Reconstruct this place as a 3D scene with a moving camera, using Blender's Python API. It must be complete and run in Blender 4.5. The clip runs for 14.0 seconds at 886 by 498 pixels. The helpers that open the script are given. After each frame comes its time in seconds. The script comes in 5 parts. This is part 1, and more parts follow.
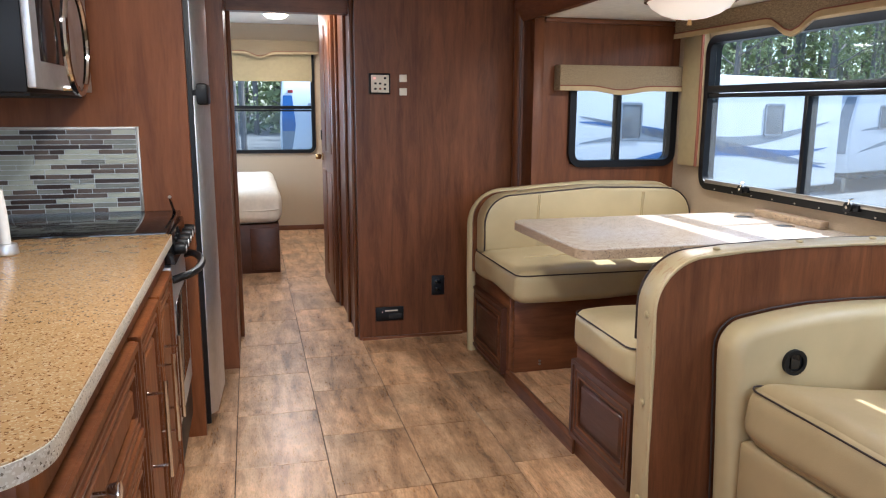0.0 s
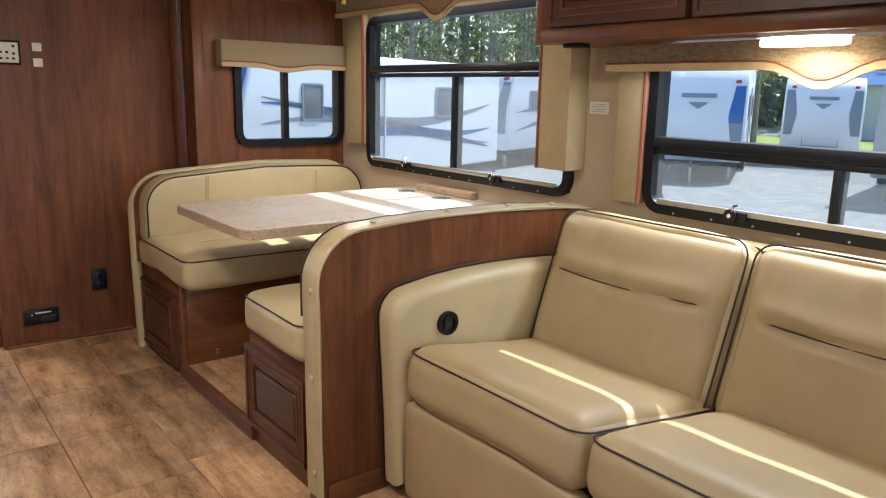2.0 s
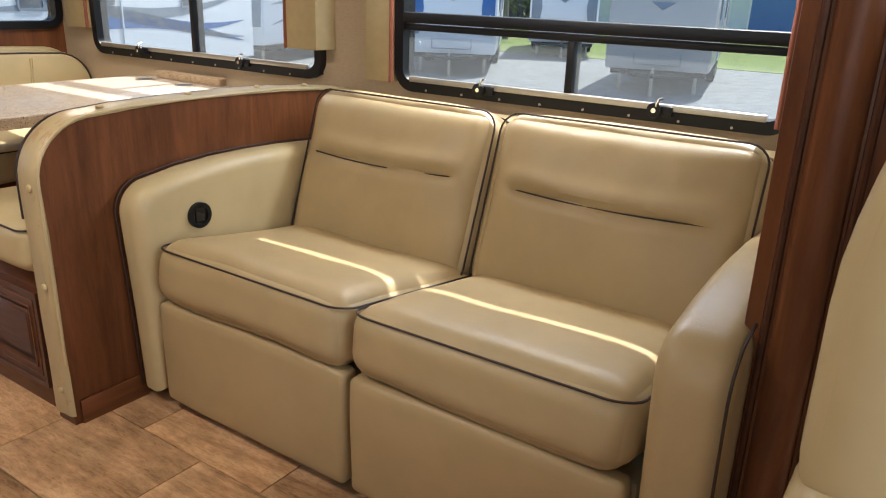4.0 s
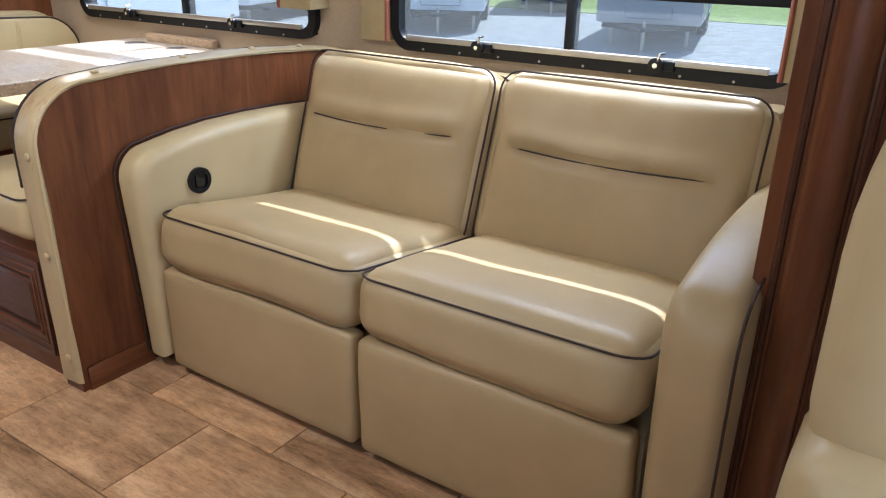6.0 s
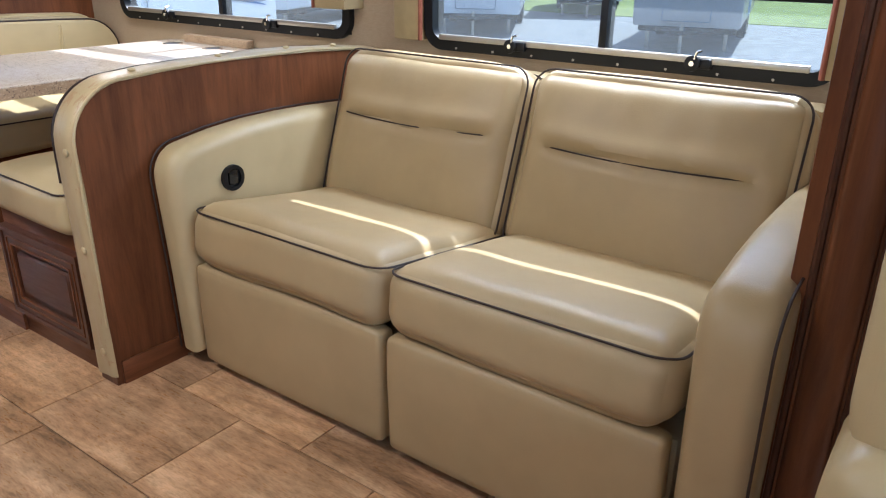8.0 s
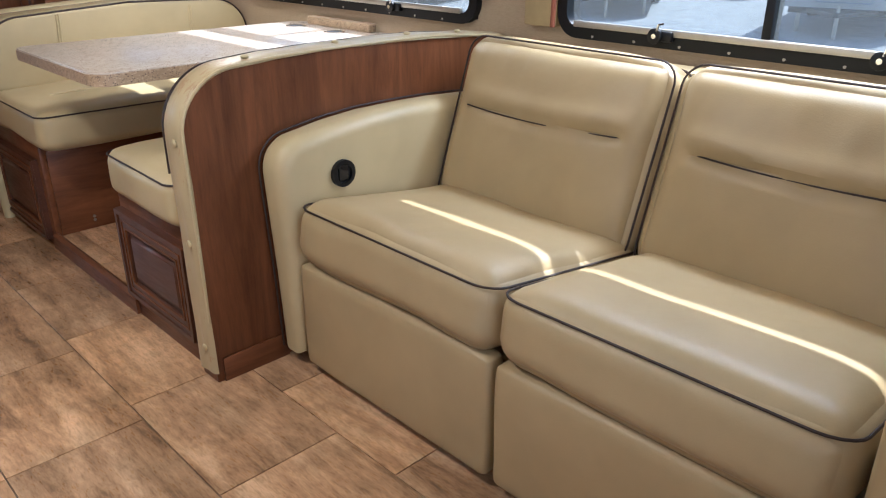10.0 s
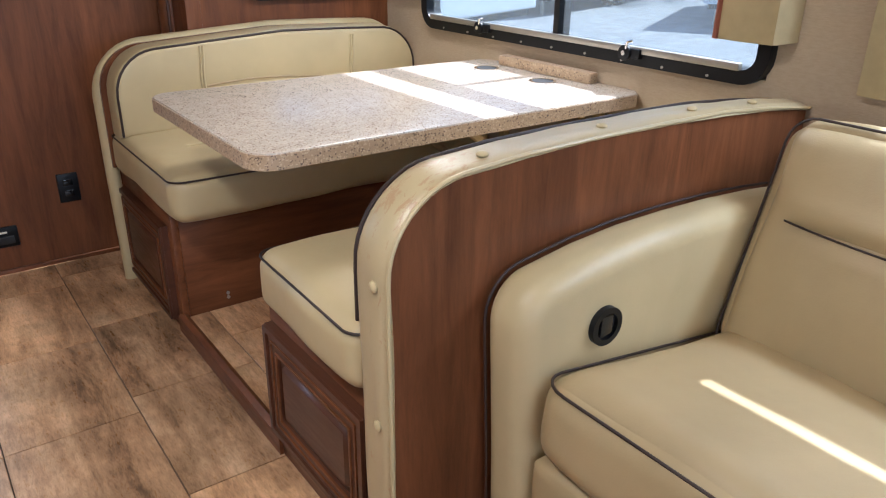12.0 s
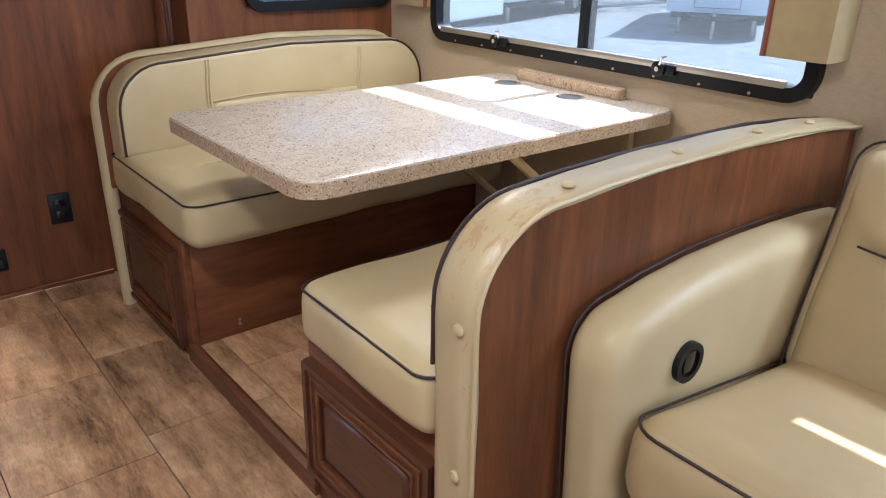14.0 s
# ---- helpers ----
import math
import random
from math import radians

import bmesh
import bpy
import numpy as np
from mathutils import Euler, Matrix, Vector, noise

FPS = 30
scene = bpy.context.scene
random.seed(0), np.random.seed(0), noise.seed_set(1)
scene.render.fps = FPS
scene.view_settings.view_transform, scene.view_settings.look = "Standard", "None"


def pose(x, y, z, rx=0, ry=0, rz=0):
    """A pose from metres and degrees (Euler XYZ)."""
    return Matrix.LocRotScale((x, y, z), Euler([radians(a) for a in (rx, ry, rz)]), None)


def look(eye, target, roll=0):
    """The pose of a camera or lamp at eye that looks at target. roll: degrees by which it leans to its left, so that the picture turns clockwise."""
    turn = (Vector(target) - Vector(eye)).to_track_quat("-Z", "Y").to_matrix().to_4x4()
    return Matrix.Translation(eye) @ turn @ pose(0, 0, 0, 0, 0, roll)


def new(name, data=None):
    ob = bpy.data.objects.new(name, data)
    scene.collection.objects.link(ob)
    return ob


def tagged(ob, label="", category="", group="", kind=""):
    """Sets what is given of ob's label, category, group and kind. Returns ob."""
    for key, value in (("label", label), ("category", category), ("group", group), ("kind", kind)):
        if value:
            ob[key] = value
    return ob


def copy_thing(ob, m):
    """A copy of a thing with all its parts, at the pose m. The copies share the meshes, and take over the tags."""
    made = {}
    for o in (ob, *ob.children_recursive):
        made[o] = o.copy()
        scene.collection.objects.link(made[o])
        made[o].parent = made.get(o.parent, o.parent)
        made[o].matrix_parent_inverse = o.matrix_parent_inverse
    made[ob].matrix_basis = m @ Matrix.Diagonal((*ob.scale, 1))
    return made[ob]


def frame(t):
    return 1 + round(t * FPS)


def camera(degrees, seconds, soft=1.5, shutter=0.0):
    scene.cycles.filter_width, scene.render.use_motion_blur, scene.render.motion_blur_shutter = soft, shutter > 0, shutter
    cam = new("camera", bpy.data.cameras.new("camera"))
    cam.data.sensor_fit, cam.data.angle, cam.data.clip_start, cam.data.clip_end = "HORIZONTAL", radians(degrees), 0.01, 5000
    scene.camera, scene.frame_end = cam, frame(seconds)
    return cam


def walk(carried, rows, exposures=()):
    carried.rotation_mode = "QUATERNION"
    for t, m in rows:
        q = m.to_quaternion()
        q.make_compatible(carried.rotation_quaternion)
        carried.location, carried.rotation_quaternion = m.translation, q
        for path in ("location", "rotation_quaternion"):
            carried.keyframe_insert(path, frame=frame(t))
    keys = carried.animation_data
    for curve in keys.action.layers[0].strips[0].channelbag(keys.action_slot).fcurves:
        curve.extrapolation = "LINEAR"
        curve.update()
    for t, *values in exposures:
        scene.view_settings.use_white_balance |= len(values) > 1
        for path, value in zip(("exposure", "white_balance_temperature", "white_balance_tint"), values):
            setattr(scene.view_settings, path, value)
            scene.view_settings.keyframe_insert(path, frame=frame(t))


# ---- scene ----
cam = camera(61.5, 14.0, soft=1.15)
PATH = [
    (0, (-0.089, 0.152, 1.286), (0.4, 2.054, 0.911), 0.2),
    (0.5, (-0.052, 0.151, 1.276), (0.601, 2.003, 0.896), 0.5),
    (1, (-0.019, 0.146, 1.274), (0.827, 1.916, 0.885), 0.9),
    (1.5, (0.009, 0.147, 1.27), (1.035, 1.817, 0.874), 1.2),
    (2, (0.025, 0.143, 1.269), (1.227, 1.688, 0.856), 1.2),
    (2.5, (0.049, 0.135, 1.263), (1.401, 1.54, 0.818), 1.4),
    (3, (0.078, 0.136, 1.249), (1.554, 1.387, 0.744), 1.7),
    (3.5, (0.088, 0.134, 1.22), (1.629, 1.269, 0.641), 1.9),
    (4, (0.084, 0.138, 1.202), (1.652, 1.194, 0.549), 2.0),
    (6.5, (0.066, 0.164, 1.203), (1.611, 1.184, 0.446), 0.9),
    (7, (0.067, 0.156, 1.196), (1.608, 1.188, 0.447), 0.8),
    (9.5, (0.176, 0.215, 1.183), (1.53, 1.463, 0.402), 0.3),
    (10, (0.234, 0.295, 1.186), (1.517, 1.607, 0.391), 0.2),
    (10.5, (0.235, 0.529, 1.205), (1.456, 1.896, 0.405), 0.8),
    (11, (0.282, 0.759, 1.22), (1.44, 2.183, 0.425), 0.9),
    (11.5, (0.4, 0.968, 1.221), (1.498, 2.44, 0.428), 0.6),
    (12, (0.462, 1.102, 1.223), (1.55, 2.583, 0.433), 0.8),
    (12.5, (0.411, 1.214, 1.233), (1.528, 2.674, 0.444), 1.3),
    (13, (0.374, 1.285, 1.222), (1.522, 2.724, 0.439), 1.5),
    (13.5, (0.381, 1.29, 1.229), (1.546, 2.718, 0.454), 1.5),
    (14, (0.369, 1.297, 1.234), (1.541, 2.72, 0.458), 1.3),
]
EXPOSURE, SKY, SUN, WINDSCREEN, SIDEWIN, LAMPS = 1.19, 0.15, 5.0, 21.0, 3.0, 4.6
walk(cam, [(t, look(eye, target, roll)) for t, eye, target, roll in PATH], [(0.0, EXPOSURE + 0.05, 5350, 10), (1.5, EXPOSURE - 0.03, 5550, 10), (2.5, EXPOSURE - 0.17, 6050, 10), (4.2, EXPOSURE - 0.17, 6150, 10), (6.3, EXPOSURE - 0.05, 5280, 10), (9.5, EXPOSURE - 0.06, 5250, 10), (14.0, EXPOSURE + 0.1, 5200, 10)])

# ---- world, sun, large lights ----
world = bpy.data.worlds.new("sky")
scene.world = world
world.use_nodes = True
wn = world.node_tree
sky = wn.nodes.new("ShaderNodeTexSky")
sky.sky_type = "NISHITA"
sky.sun_disc = False
sky.sun_elevation = radians(51.4)
sky.sun_rotation = radians(88.9)
wn.links.new(sky.outputs["Color"], wn.nodes["Background"].inputs["Color"])
wn.nodes["Background"].inputs["Strength"].default_value = SKY

sun_data = bpy.data.lights.new("sun", "SUN")
sun_data.energy, sun_data.angle, sun_data.color = SUN, radians(0.6), (1.0, 0.95, 0.86)
new("sun", sun_data).matrix_world = look((1.0, 0.02, 1.27), (0, 0, 0))


def area_lamp(name, eye, target, w, h, watts, color=(1, 1, 1)):
    d = bpy.data.lights.new(name, "AREA")
    d.shape, d.size, d.size_y, d.energy, d.color = "RECTANGLE", w, h, watts, color
    ob = new(name, d)
    ob.matrix_world = look(eye, target)
    return ob


def point_lamp(name, at, watts, radius, color=(1.0, 0.78, 0.5)):
    d = bpy.data.lights.new(name, "POINT")
    d.energy, d.shadow_soft_size, d.color = watts, radius, color
    ob = new(name, d)
    ob.location = at
    return ob


# daylight of the windscreen and of the cab door windows, behind the walker
area_lamp("windscreen_daylight", (0.05, -2.43, 1.35), (0.05, 0, 1.3), 2.2, 1.0, WINDSCREEN, (0.93, 0.97, 1.0))
area_lamp("side_window_daylight", (-1.28, 0.2, 1.35), (1.0, 0.2, 1.35), 1.25, 0.7, SIDEWIN, (0.95, 0.98, 1.0))

# added blue fill for the bed, set in an unseen opening of the left wall
area_lamp("bedroom_window_daylight", (-1.27, 6.9, 1.35), (0.2, 6.6, 0.5), 1.15, 0.65, 14.0, (0.70, 0.84, 1.0))

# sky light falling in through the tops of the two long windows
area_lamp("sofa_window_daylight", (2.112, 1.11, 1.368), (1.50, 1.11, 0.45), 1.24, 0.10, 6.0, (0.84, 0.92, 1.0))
area_lamp("dinette_window_daylight", (2.140, 2.84, 1.675), (1.40, 2.84, 0.75), 1.40, 0.08, 2.4, (0.84, 0.92, 1.0))

# the lit ceiling lights, the cabinet light and the bowl over the dinette
for lamp_name, lamp_at, lamp_size, lamp_power in (("cabin_lamp", (0.10, 1.9, 2.048), 0.18, 2.6), ("corridor_lamp", (0.14, 5.0, 2.048), 0.18, 1.6), ("bedroom_lamp", (0.18, 7.2, 2.048), 0.18, 1.8),
                                              ("bowl_lamp", (1.70, 2.98, 1.612), 0.16, 0.9), ("cabinet_lamp", (1.94, 1.12, 1.396), 0.10, 0.25)):
    area_lamp(lamp_name, lamp_at, (lamp_at[0], lamp_at[1] + 0.001, 0), lamp_size, lamp_size, LAMPS * lamp_power, (1.0, 0.87, 0.70))

# ---- materials ----


def nodes_of(name):
    m = bpy.data.materials.new(name)
    m.use_nodes = True
    nt = m.node_tree
    return m, nt, nt.nodes["Principled BSDF"]


def coords(nt, scale=(1, 1, 1), space="Object"):
    tc = nt.nodes.new("ShaderNodeTexCoord")
    mp = nt.nodes.new("ShaderNodeMapping")
    mp.inputs["Scale"].default_value = scale
    if space == "World":
        g = nt.nodes.new("ShaderNodeNewGeometry")
        nt.links.new(g.outputs["Position"], mp.inputs["Vector"])
    else:
        nt.links.new(tc.outputs[space], mp.inputs["Vector"])
    return mp.outputs["Vector"]


def noise_of(nt, vec, scale, detail=4, rough=0.6, dist=0.0):
    n = nt.nodes.new("ShaderNodeTexNoise")
    n.inputs["Scale"].default_value, n.inputs["Detail"].default_value = scale, detail
    n.inputs["Roughness"].default_value, n.inputs["Distortion"].default_value = rough, dist
    nt.links.new(vec, n.inputs["Vector"])
    return n.outputs["Fac"]


def ramp(nt, fac, stops):
    r = nt.nodes.new("ShaderNodeValToRGB")
    while len(r.color_ramp.elements) < len(stops):
        r.color_ramp.elements.new(0.5)
    for e, (p, c) in zip(r.color_ramp.elements, stops):
        e.position, e.color = p, (*c, 1)
    nt.links.new(fac, r.inputs["Fac"])
    return r.outputs["Color"]


def mixed(nt, a, b, fac, mode="MIX"):
    n = nt.nodes.new("ShaderNodeMix")
    n.data_type, n.blend_type = "RGBA", mode
    for sock, v in ((n.inputs[6], a), (n.inputs[7], b), (n.inputs[0], fac)):
        if isinstance(v, (int, float)):
            sock.default_value = v
        elif isinstance(v, tuple):
            sock.default_value = (*v, 1)
        else:
            nt.links.new(v, sock)
    return n.outputs[2]


def bump(nt, bsdf, fac, strength, distance=0.002):
    b = nt.nodes.new("ShaderNodeBump")
    b.inputs["Strength"].default_value, b.inputs["Distance"].default_value = strength, distance
    nt.links.new(fac, b.inputs["Height"])
    nt.links.new(b.outputs["Normal"], bsdf.inputs["Normal"])


def plain(name, color, rough=0.5, metal=0.0, vary=0.12, scale=30, relief=0.05, space="World"):
    m, nt, b = nodes_of(name)
    v = coords(nt, space=space)
    f1, f2 = noise_of(nt, v, scale), noise_of(nt, v, scale / 9, 3)
    lo, hi = tuple(c * (1 - vary) for c in color), tuple(min(1, c * (1 + vary)) for c in color)
    c1 = ramp(nt, f1, [(0.3, lo), (0.7, hi)])
    c2 = ramp(nt, f2, [(0.3, lo), (0.7, hi)])
    nt.links.new(mixed(nt, c1, c2, 0.5), b.inputs["Base Color"])
    b.inputs["Roughness"].default_value, b.inputs["Metallic"].default_value = rough, metal
    if relief:
        bump(nt, b, f1, relief)
    return m


def wood(name, dark, light, axis="Z", rough=0.32):
    m, nt, b = nodes_of(name)
    s = {"Z": (8, 8, 0.9), "Y": (8, 0.9, 8), "X": (0.9, 8, 8)}[axis]
    v = coords(nt, s, "World")
    g1 = noise_of(nt, v, 2.2, 6, 0.65, 0.6)
    g2 = noise_of(nt, v, 14, 5, 0.7, 0.2)
    big = noise_of(nt, coords(nt, (1.6, 1.6, 0.35), "World"), 2.0, 3)
    c = mixed(nt, ramp(nt, g1, [(0.28, dark), (0.72, light)]), ramp(nt, g2, [(0.3, dark), (0.75, light)]), 0.22)
    c = mixed(nt, c, ramp(nt, big, [(0.3, (0.66, 0.58, 0.52)), (0.7, (1.12, 1.05, 1.0))]), 0.8, "MULTIPLY")
    nt.links.new(c, b.inputs["Base Color"])
    nt.links.new(ramp(nt, g2, [(0.3, (rough + 0.12,) * 3), (0.8, (rough - 0.04,) * 3)]), b.inputs["Roughness"])
    bump(nt, b, g2, 0.12, 0.001)
    return m


def leather(name, color, rough=0.38):
    m, nt, b = nodes_of(name)
    v = coords(nt, space="World")
    grain = noise_of(nt, v, 260, 3)
    crease = noise_of(nt, coords(nt, (1, 1, 1), "World"), 7, 3, 0.5, 0.3)
    stain = noise_of(nt, v, 3.2, 4)
    lo, hi = tuple(c * 0.86 for c in color), tuple(c * 1.08 for c in color)
    c = mixed(nt, ramp(nt, stain, [(0.3, lo), (0.7, hi)]), ramp(nt, crease, [(0.25, lo), (0.75, hi)]), 0.4)
    nt.links.new(c, b.inputs["Base Color"])
    nt.links.new(ramp(nt, stain, [(0.25, (rough - 0.02,) * 3), (0.75, (rough + 0.04,) * 3)]), b.inputs["Roughness"])
    add = nt.nodes.new("ShaderNodeMath")
    add.operation = "MULTIPLY_ADD"
    add.inputs[1].default_value = 0.12
    nt.links.new(grain, add.inputs[0])
    nt.links.new(crease, add.inputs[2])
    bump(nt, b, add.outputs[0], 0.40, 0.006)
    return m


def speckle(name, base, dark, pale, cell=260, rough=0.25):
    m, nt, b = nodes_of(name)
    v = coords(nt, space="World")
    vo = nt.nodes.new("ShaderNodeTexVoronoi")
    vo.inputs["Scale"].default_value = cell
    nt.links.new(v, vo.inputs["Vector"])
    sep = nt.nodes.new("ShaderNodeSeparateColor")
    nt.links.new(vo.outputs["Color"], sep.inputs["Color"])
    c = ramp(nt, sep.outputs["Red"], [(0.0, dark), (0.07, dark), (0.10, base), (0.80, base), (0.86, pale)])
    big = noise_of(nt, v, 22, 4)
    c = mixed(nt, c, ramp(nt, big, [(0.3, (0.8, 0.76, 0.72)), (0.7, (1, 1, 1))]), 0.6, "MULTIPLY")
    nt.links.new(c, b.inputs["Base Color"])
    b.inputs["Roughness"].default_value = rough
    return m


def tile_material():
    m, nt, b = nodes_of("slate_look_vinyl")
    oi = nt.nodes.new("ShaderNodeObjectInfo")
    tc = nt.nodes.new("ShaderNodeTexCoord")
    off = nt.nodes.new("ShaderNodeVectorMath")
    off.operation = "MULTIPLY_ADD"
    off.inputs[1].default_value = (1, 1, 1)
    nt.links.new(tc.outputs["Object"], off.inputs[0])
    comb = nt.nodes.new("ShaderNodeCombineXYZ")
    mul = nt.nodes.new("ShaderNodeMath")
    mul.operation = "MULTIPLY"
    mul.inputs[1].default_value = 37.0
    nt.links.new(oi.outputs["Random"], mul.inputs[0])
    for i in range(3):
        nt.links.new(mul.outputs[0], comb.inputs[i])
    nt.links.new(comb.outputs[0], off.inputs[2])
    mp = nt.nodes.new("ShaderNodeMapping")
    mp.inputs["Scale"].default_value = (10, 2.0, 4)
    nt.links.new(off.outputs[0], mp.inputs["Vector"])
    streak = noise_of(nt, mp.outputs["Vector"], 1.3, 8, 0.72, 0.25)
    cloud = noise_of(nt, off.outputs[0], 4.5, 7, 0.7)
    fine = noise_of(nt, mp.outputs["Vector"], 14, 4, 0.7)
    c = ramp(nt, streak, [(0.33, (0.17, 0.100, 0.052)), (0.43, (0.42, 0.262, 0.142)), (0.53, (0.60, 0.398, 0.230)), (0.64, (0.76, 0.545, 0.34))])
    c = mixed(nt, c, ramp(nt, cloud, [(0.34, (0.64, 0.60, 0.55)), (0.60, (1.08, 1.0, 0.94))]), 0.9, "MULTIPLY")
    c = mixed(nt, c, ramp(nt, fine, [(0.36, (0.62, 0.55, 0.48)), (0.50, (1, 1, 1))]), 0.6, "MULTIPLY")
    c = mixed(nt, c, ramp(nt, oi.outputs["Random"], [(0.0, (0.84, 0.84, 0.86)), (1.0, (1.12, 1.08, 1.04))]), 1.0, "MULTIPLY")
    nt.links.new(c, b.inputs["Base Color"])
    nt.links.new(ramp(nt, fine, [(0.3, (0.38,) * 3), (0.7, (0.24,) * 3)]), b.inputs["Roughness"])
    bump(nt, b, fine, 0.15, 0.001)
    return m


def weave(name, color, dark, scale=520):
    m, nt, b = nodes_of(name)
    v = coords(nt, space="World")
    f = noise_of(nt, v, scale, 3, 0.8)
    g = noise_of(nt, coords(nt, (1, 0.25, 1), "World"), 190, 3, 0.7)
    c = mixed(nt, ramp(nt, f, [(0.35, dark), (0.6, color)]), ramp(nt, g, [(0.35, dark), (0.62, color)]), 0.5)
    nt.links.new(c, b.inputs["Base Color"])
    b.inputs["Roughness"].default_value = 0.9
    bump(nt, b, g, 0.6, 0.002)
    return m


def glass(name, tint, dust=0.0):
    m, nt, b = nodes_of(name)
    out = nt.nodes["Material Output"]
    tr = nt.nodes.new("ShaderNodeBsdfTransparent")
    tr.inputs["Color"].default_value = (*tint, 1)
    gl = nt.nodes.new("ShaderNodeBsdfGlossy")
    gl.inputs["Roughness"].default_value = 0.02
    lw = nt.nodes.new("ShaderNodeLayerWeight")
    lw.inputs["Blend"].default_value = 0.12
    fr = nt.nodes.new("ShaderNodeMath")
    fr.operation = "MULTIPLY"
    fr.inputs[1].default_value = 0.35
    nt.links.new(lw.outputs["Facing"], fr.inputs[0])
    mx = nt.nodes.new("ShaderNodeMixShader")
    nt.links.new(fr.outputs[0], mx.inputs[0])
    nt.links.new(tr.outputs[0], mx.inputs[1])
    nt.links.new(gl.outputs[0], mx.inputs[2])
    last = mx.outputs[0]
    if dust:
        tl = nt.nodes.new("ShaderNodeBsdfTranslucent")
        tl.inputs["Color"].default_value = (0.85, 0.86, 0.84, 1)
        md = nt.nodes.new("ShaderNodeMixShader")
        md.inputs[0].default_value = dust
        nt.links.new(last, md.inputs[1])
        nt.links.new(tl.outputs[0], md.inputs[2])
        last = md.outputs[0]
    nt.links.new(last, out.inputs["Surface"])
    return m


def glow(name, color, strength):
    m, nt, b = nodes_of(name)
    b.inputs["Base Color"].default_value = (0.85, 0.82, 0.75, 1)
    b.inputs["Emission Color"].default_value = (*color, 1)
    b.inputs["Emission Strength"].default_value = strength
    b.inputs["Roughness"].default_value = 0.35
    return m


WOOD = wood("cherry_wood", (0.078, 0.026, 0.010), (0.250, 0.098, 0.039))
WOOD_Y = wood("cherry_wood_long", (0.078, 0.026, 0.010), (0.250, 0.098, 0.039), "Y")
WOOD_X = wood("cherry_wood_cross", (0.078, 0.026, 0.010), (0.250, 0.098, 0.039), "X")
WOOD_GALLEY = wood("warm_cherry_wood", (0.115, 0.034, 0.008), (0.25, 0.090, 0.025), rough=0.42)
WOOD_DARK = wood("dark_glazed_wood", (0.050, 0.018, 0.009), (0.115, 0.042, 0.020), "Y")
for m in (WOOD, WOOD_X, WOOD_Y, WOOD_GALLEY):
    m.node_tree.nodes["Principled BSDF"].inputs["Specular IOR Level"].default_value = 0.3
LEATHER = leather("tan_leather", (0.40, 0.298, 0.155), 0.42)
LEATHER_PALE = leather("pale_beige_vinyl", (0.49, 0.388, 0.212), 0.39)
for m in (LEATHER, LEATHER_PALE):
    m.node_tree.nodes["Principled BSDF"].inputs["Specular IOR Level"].default_value = 0.4
PIPING = plain("dark_piping", (0.026, 0.012, 0.008), 0.6)
TABLE_TOP = speckle("speckled_table", (0.54, 0.465, 0.385), (0.22, 0.14, 0.10), (0.68, 0.58, 0.47), 350, 0.27)
TABLE_EDGE = speckle("speckled_edge", (0.42, 0.30, 0.19), (0.12, 0.08, 0.055), (0.56, 0.43, 0.29), 330, 0.4)
COUNTER = speckle("gold_counter", (0.46, 0.285, 0.125), (0.20, 0.09, 0.03), (0.56, 0.40, 0.22), 300, 0.22)
COUNTER_EDGE = speckle("pale_counter_edge", (0.58, 0.52, 0.42), (0.18, 0.14, 0.10), (0.72, 0.68, 0.60), 320, 0.35)
TILE = tile_material()
GROUT = plain("floor_joint", (0.09, 0.06, 0.04), 0.7)
WALLPAPER = weave("beige_wallpaper", (0.47, 0.365, 0.25), (0.40, 0.305, 0.20), 700)
VALANCE = weave("woven_valance", (0.36, 0.265, 0.15), (0.13, 0.085, 0.045), 240)
TRIMBAND = plain("gold_band", (0.42, 0.30, 0.15), 0.7)
CURTAIN = plain("olive_beige_panel", (0.36, 0.275, 0.14), 0.75)
RUSTTRIM = plain("rust_trim", (0.20, 0.055, 0.025), 0.7)
BLACK = plain("black_frame", (0.006, 0.006, 0.007), 0.42, 0.0)
BLACK.node_tree.nodes["Principled BSDF"].inputs["Specular IOR Level"].default_value = 0.25
BLACKGLOSS = plain("black_gloss", (0.008, 0.008, 0.009), 0.08, relief=0)
RUBBER = plain("black_rubber", (0.015, 0.015, 0.015), 0.75)
ALU = plain("dull_aluminium", (0.42, 0.39, 0.34), 0.38, 0.8)
STEEL = plain("brushed_steel", (0.66, 0.67, 0.68), 0.46, 1.0)
CHROME = plain("chrome", (0.75, 0.75, 0.75), 0.08, 1.0, relief=0)
BRASS = plain("aged_brass", (0.42, 0.27, 0.12), 0.25, 1.0)
WHITE = plain("white_paint", (0.76, 0.74, 0.70), 0.5)
CEILING = plain("white_ceiling_vinyl", (0.74, 0.71, 0.65), 0.65)
PLASTIC = plain("ivory_plastic", (0.68, 0.62, 0.50), 0.4)
SHEET = plain("white_bed_sheet", (0.74, 0.68, 0.58), 0.9)
GLASS_CLEAR = glass("clear_glass", (0.90, 0.93, 0.93))
GLASS_TINT = glass("tinted_glass", (0.74, 0.78, 0.80), 0.04)
LAMP_GLASS = glow("lit_lamp_glass", (1.0, 0.74, 0.52), 0.20)
LAMP_DIFF = glow("lit_diffuser", (1.0, 0.85, 0.62), 6.0)
LED_RED = glow("red_indicator", (1.0, 0.05, 0.03), 0.6)
GRAVEL = plain("grey_gravel", (0.24, 0.235, 0.225), 0.95, vary=0.45, scale=26, relief=0.6)
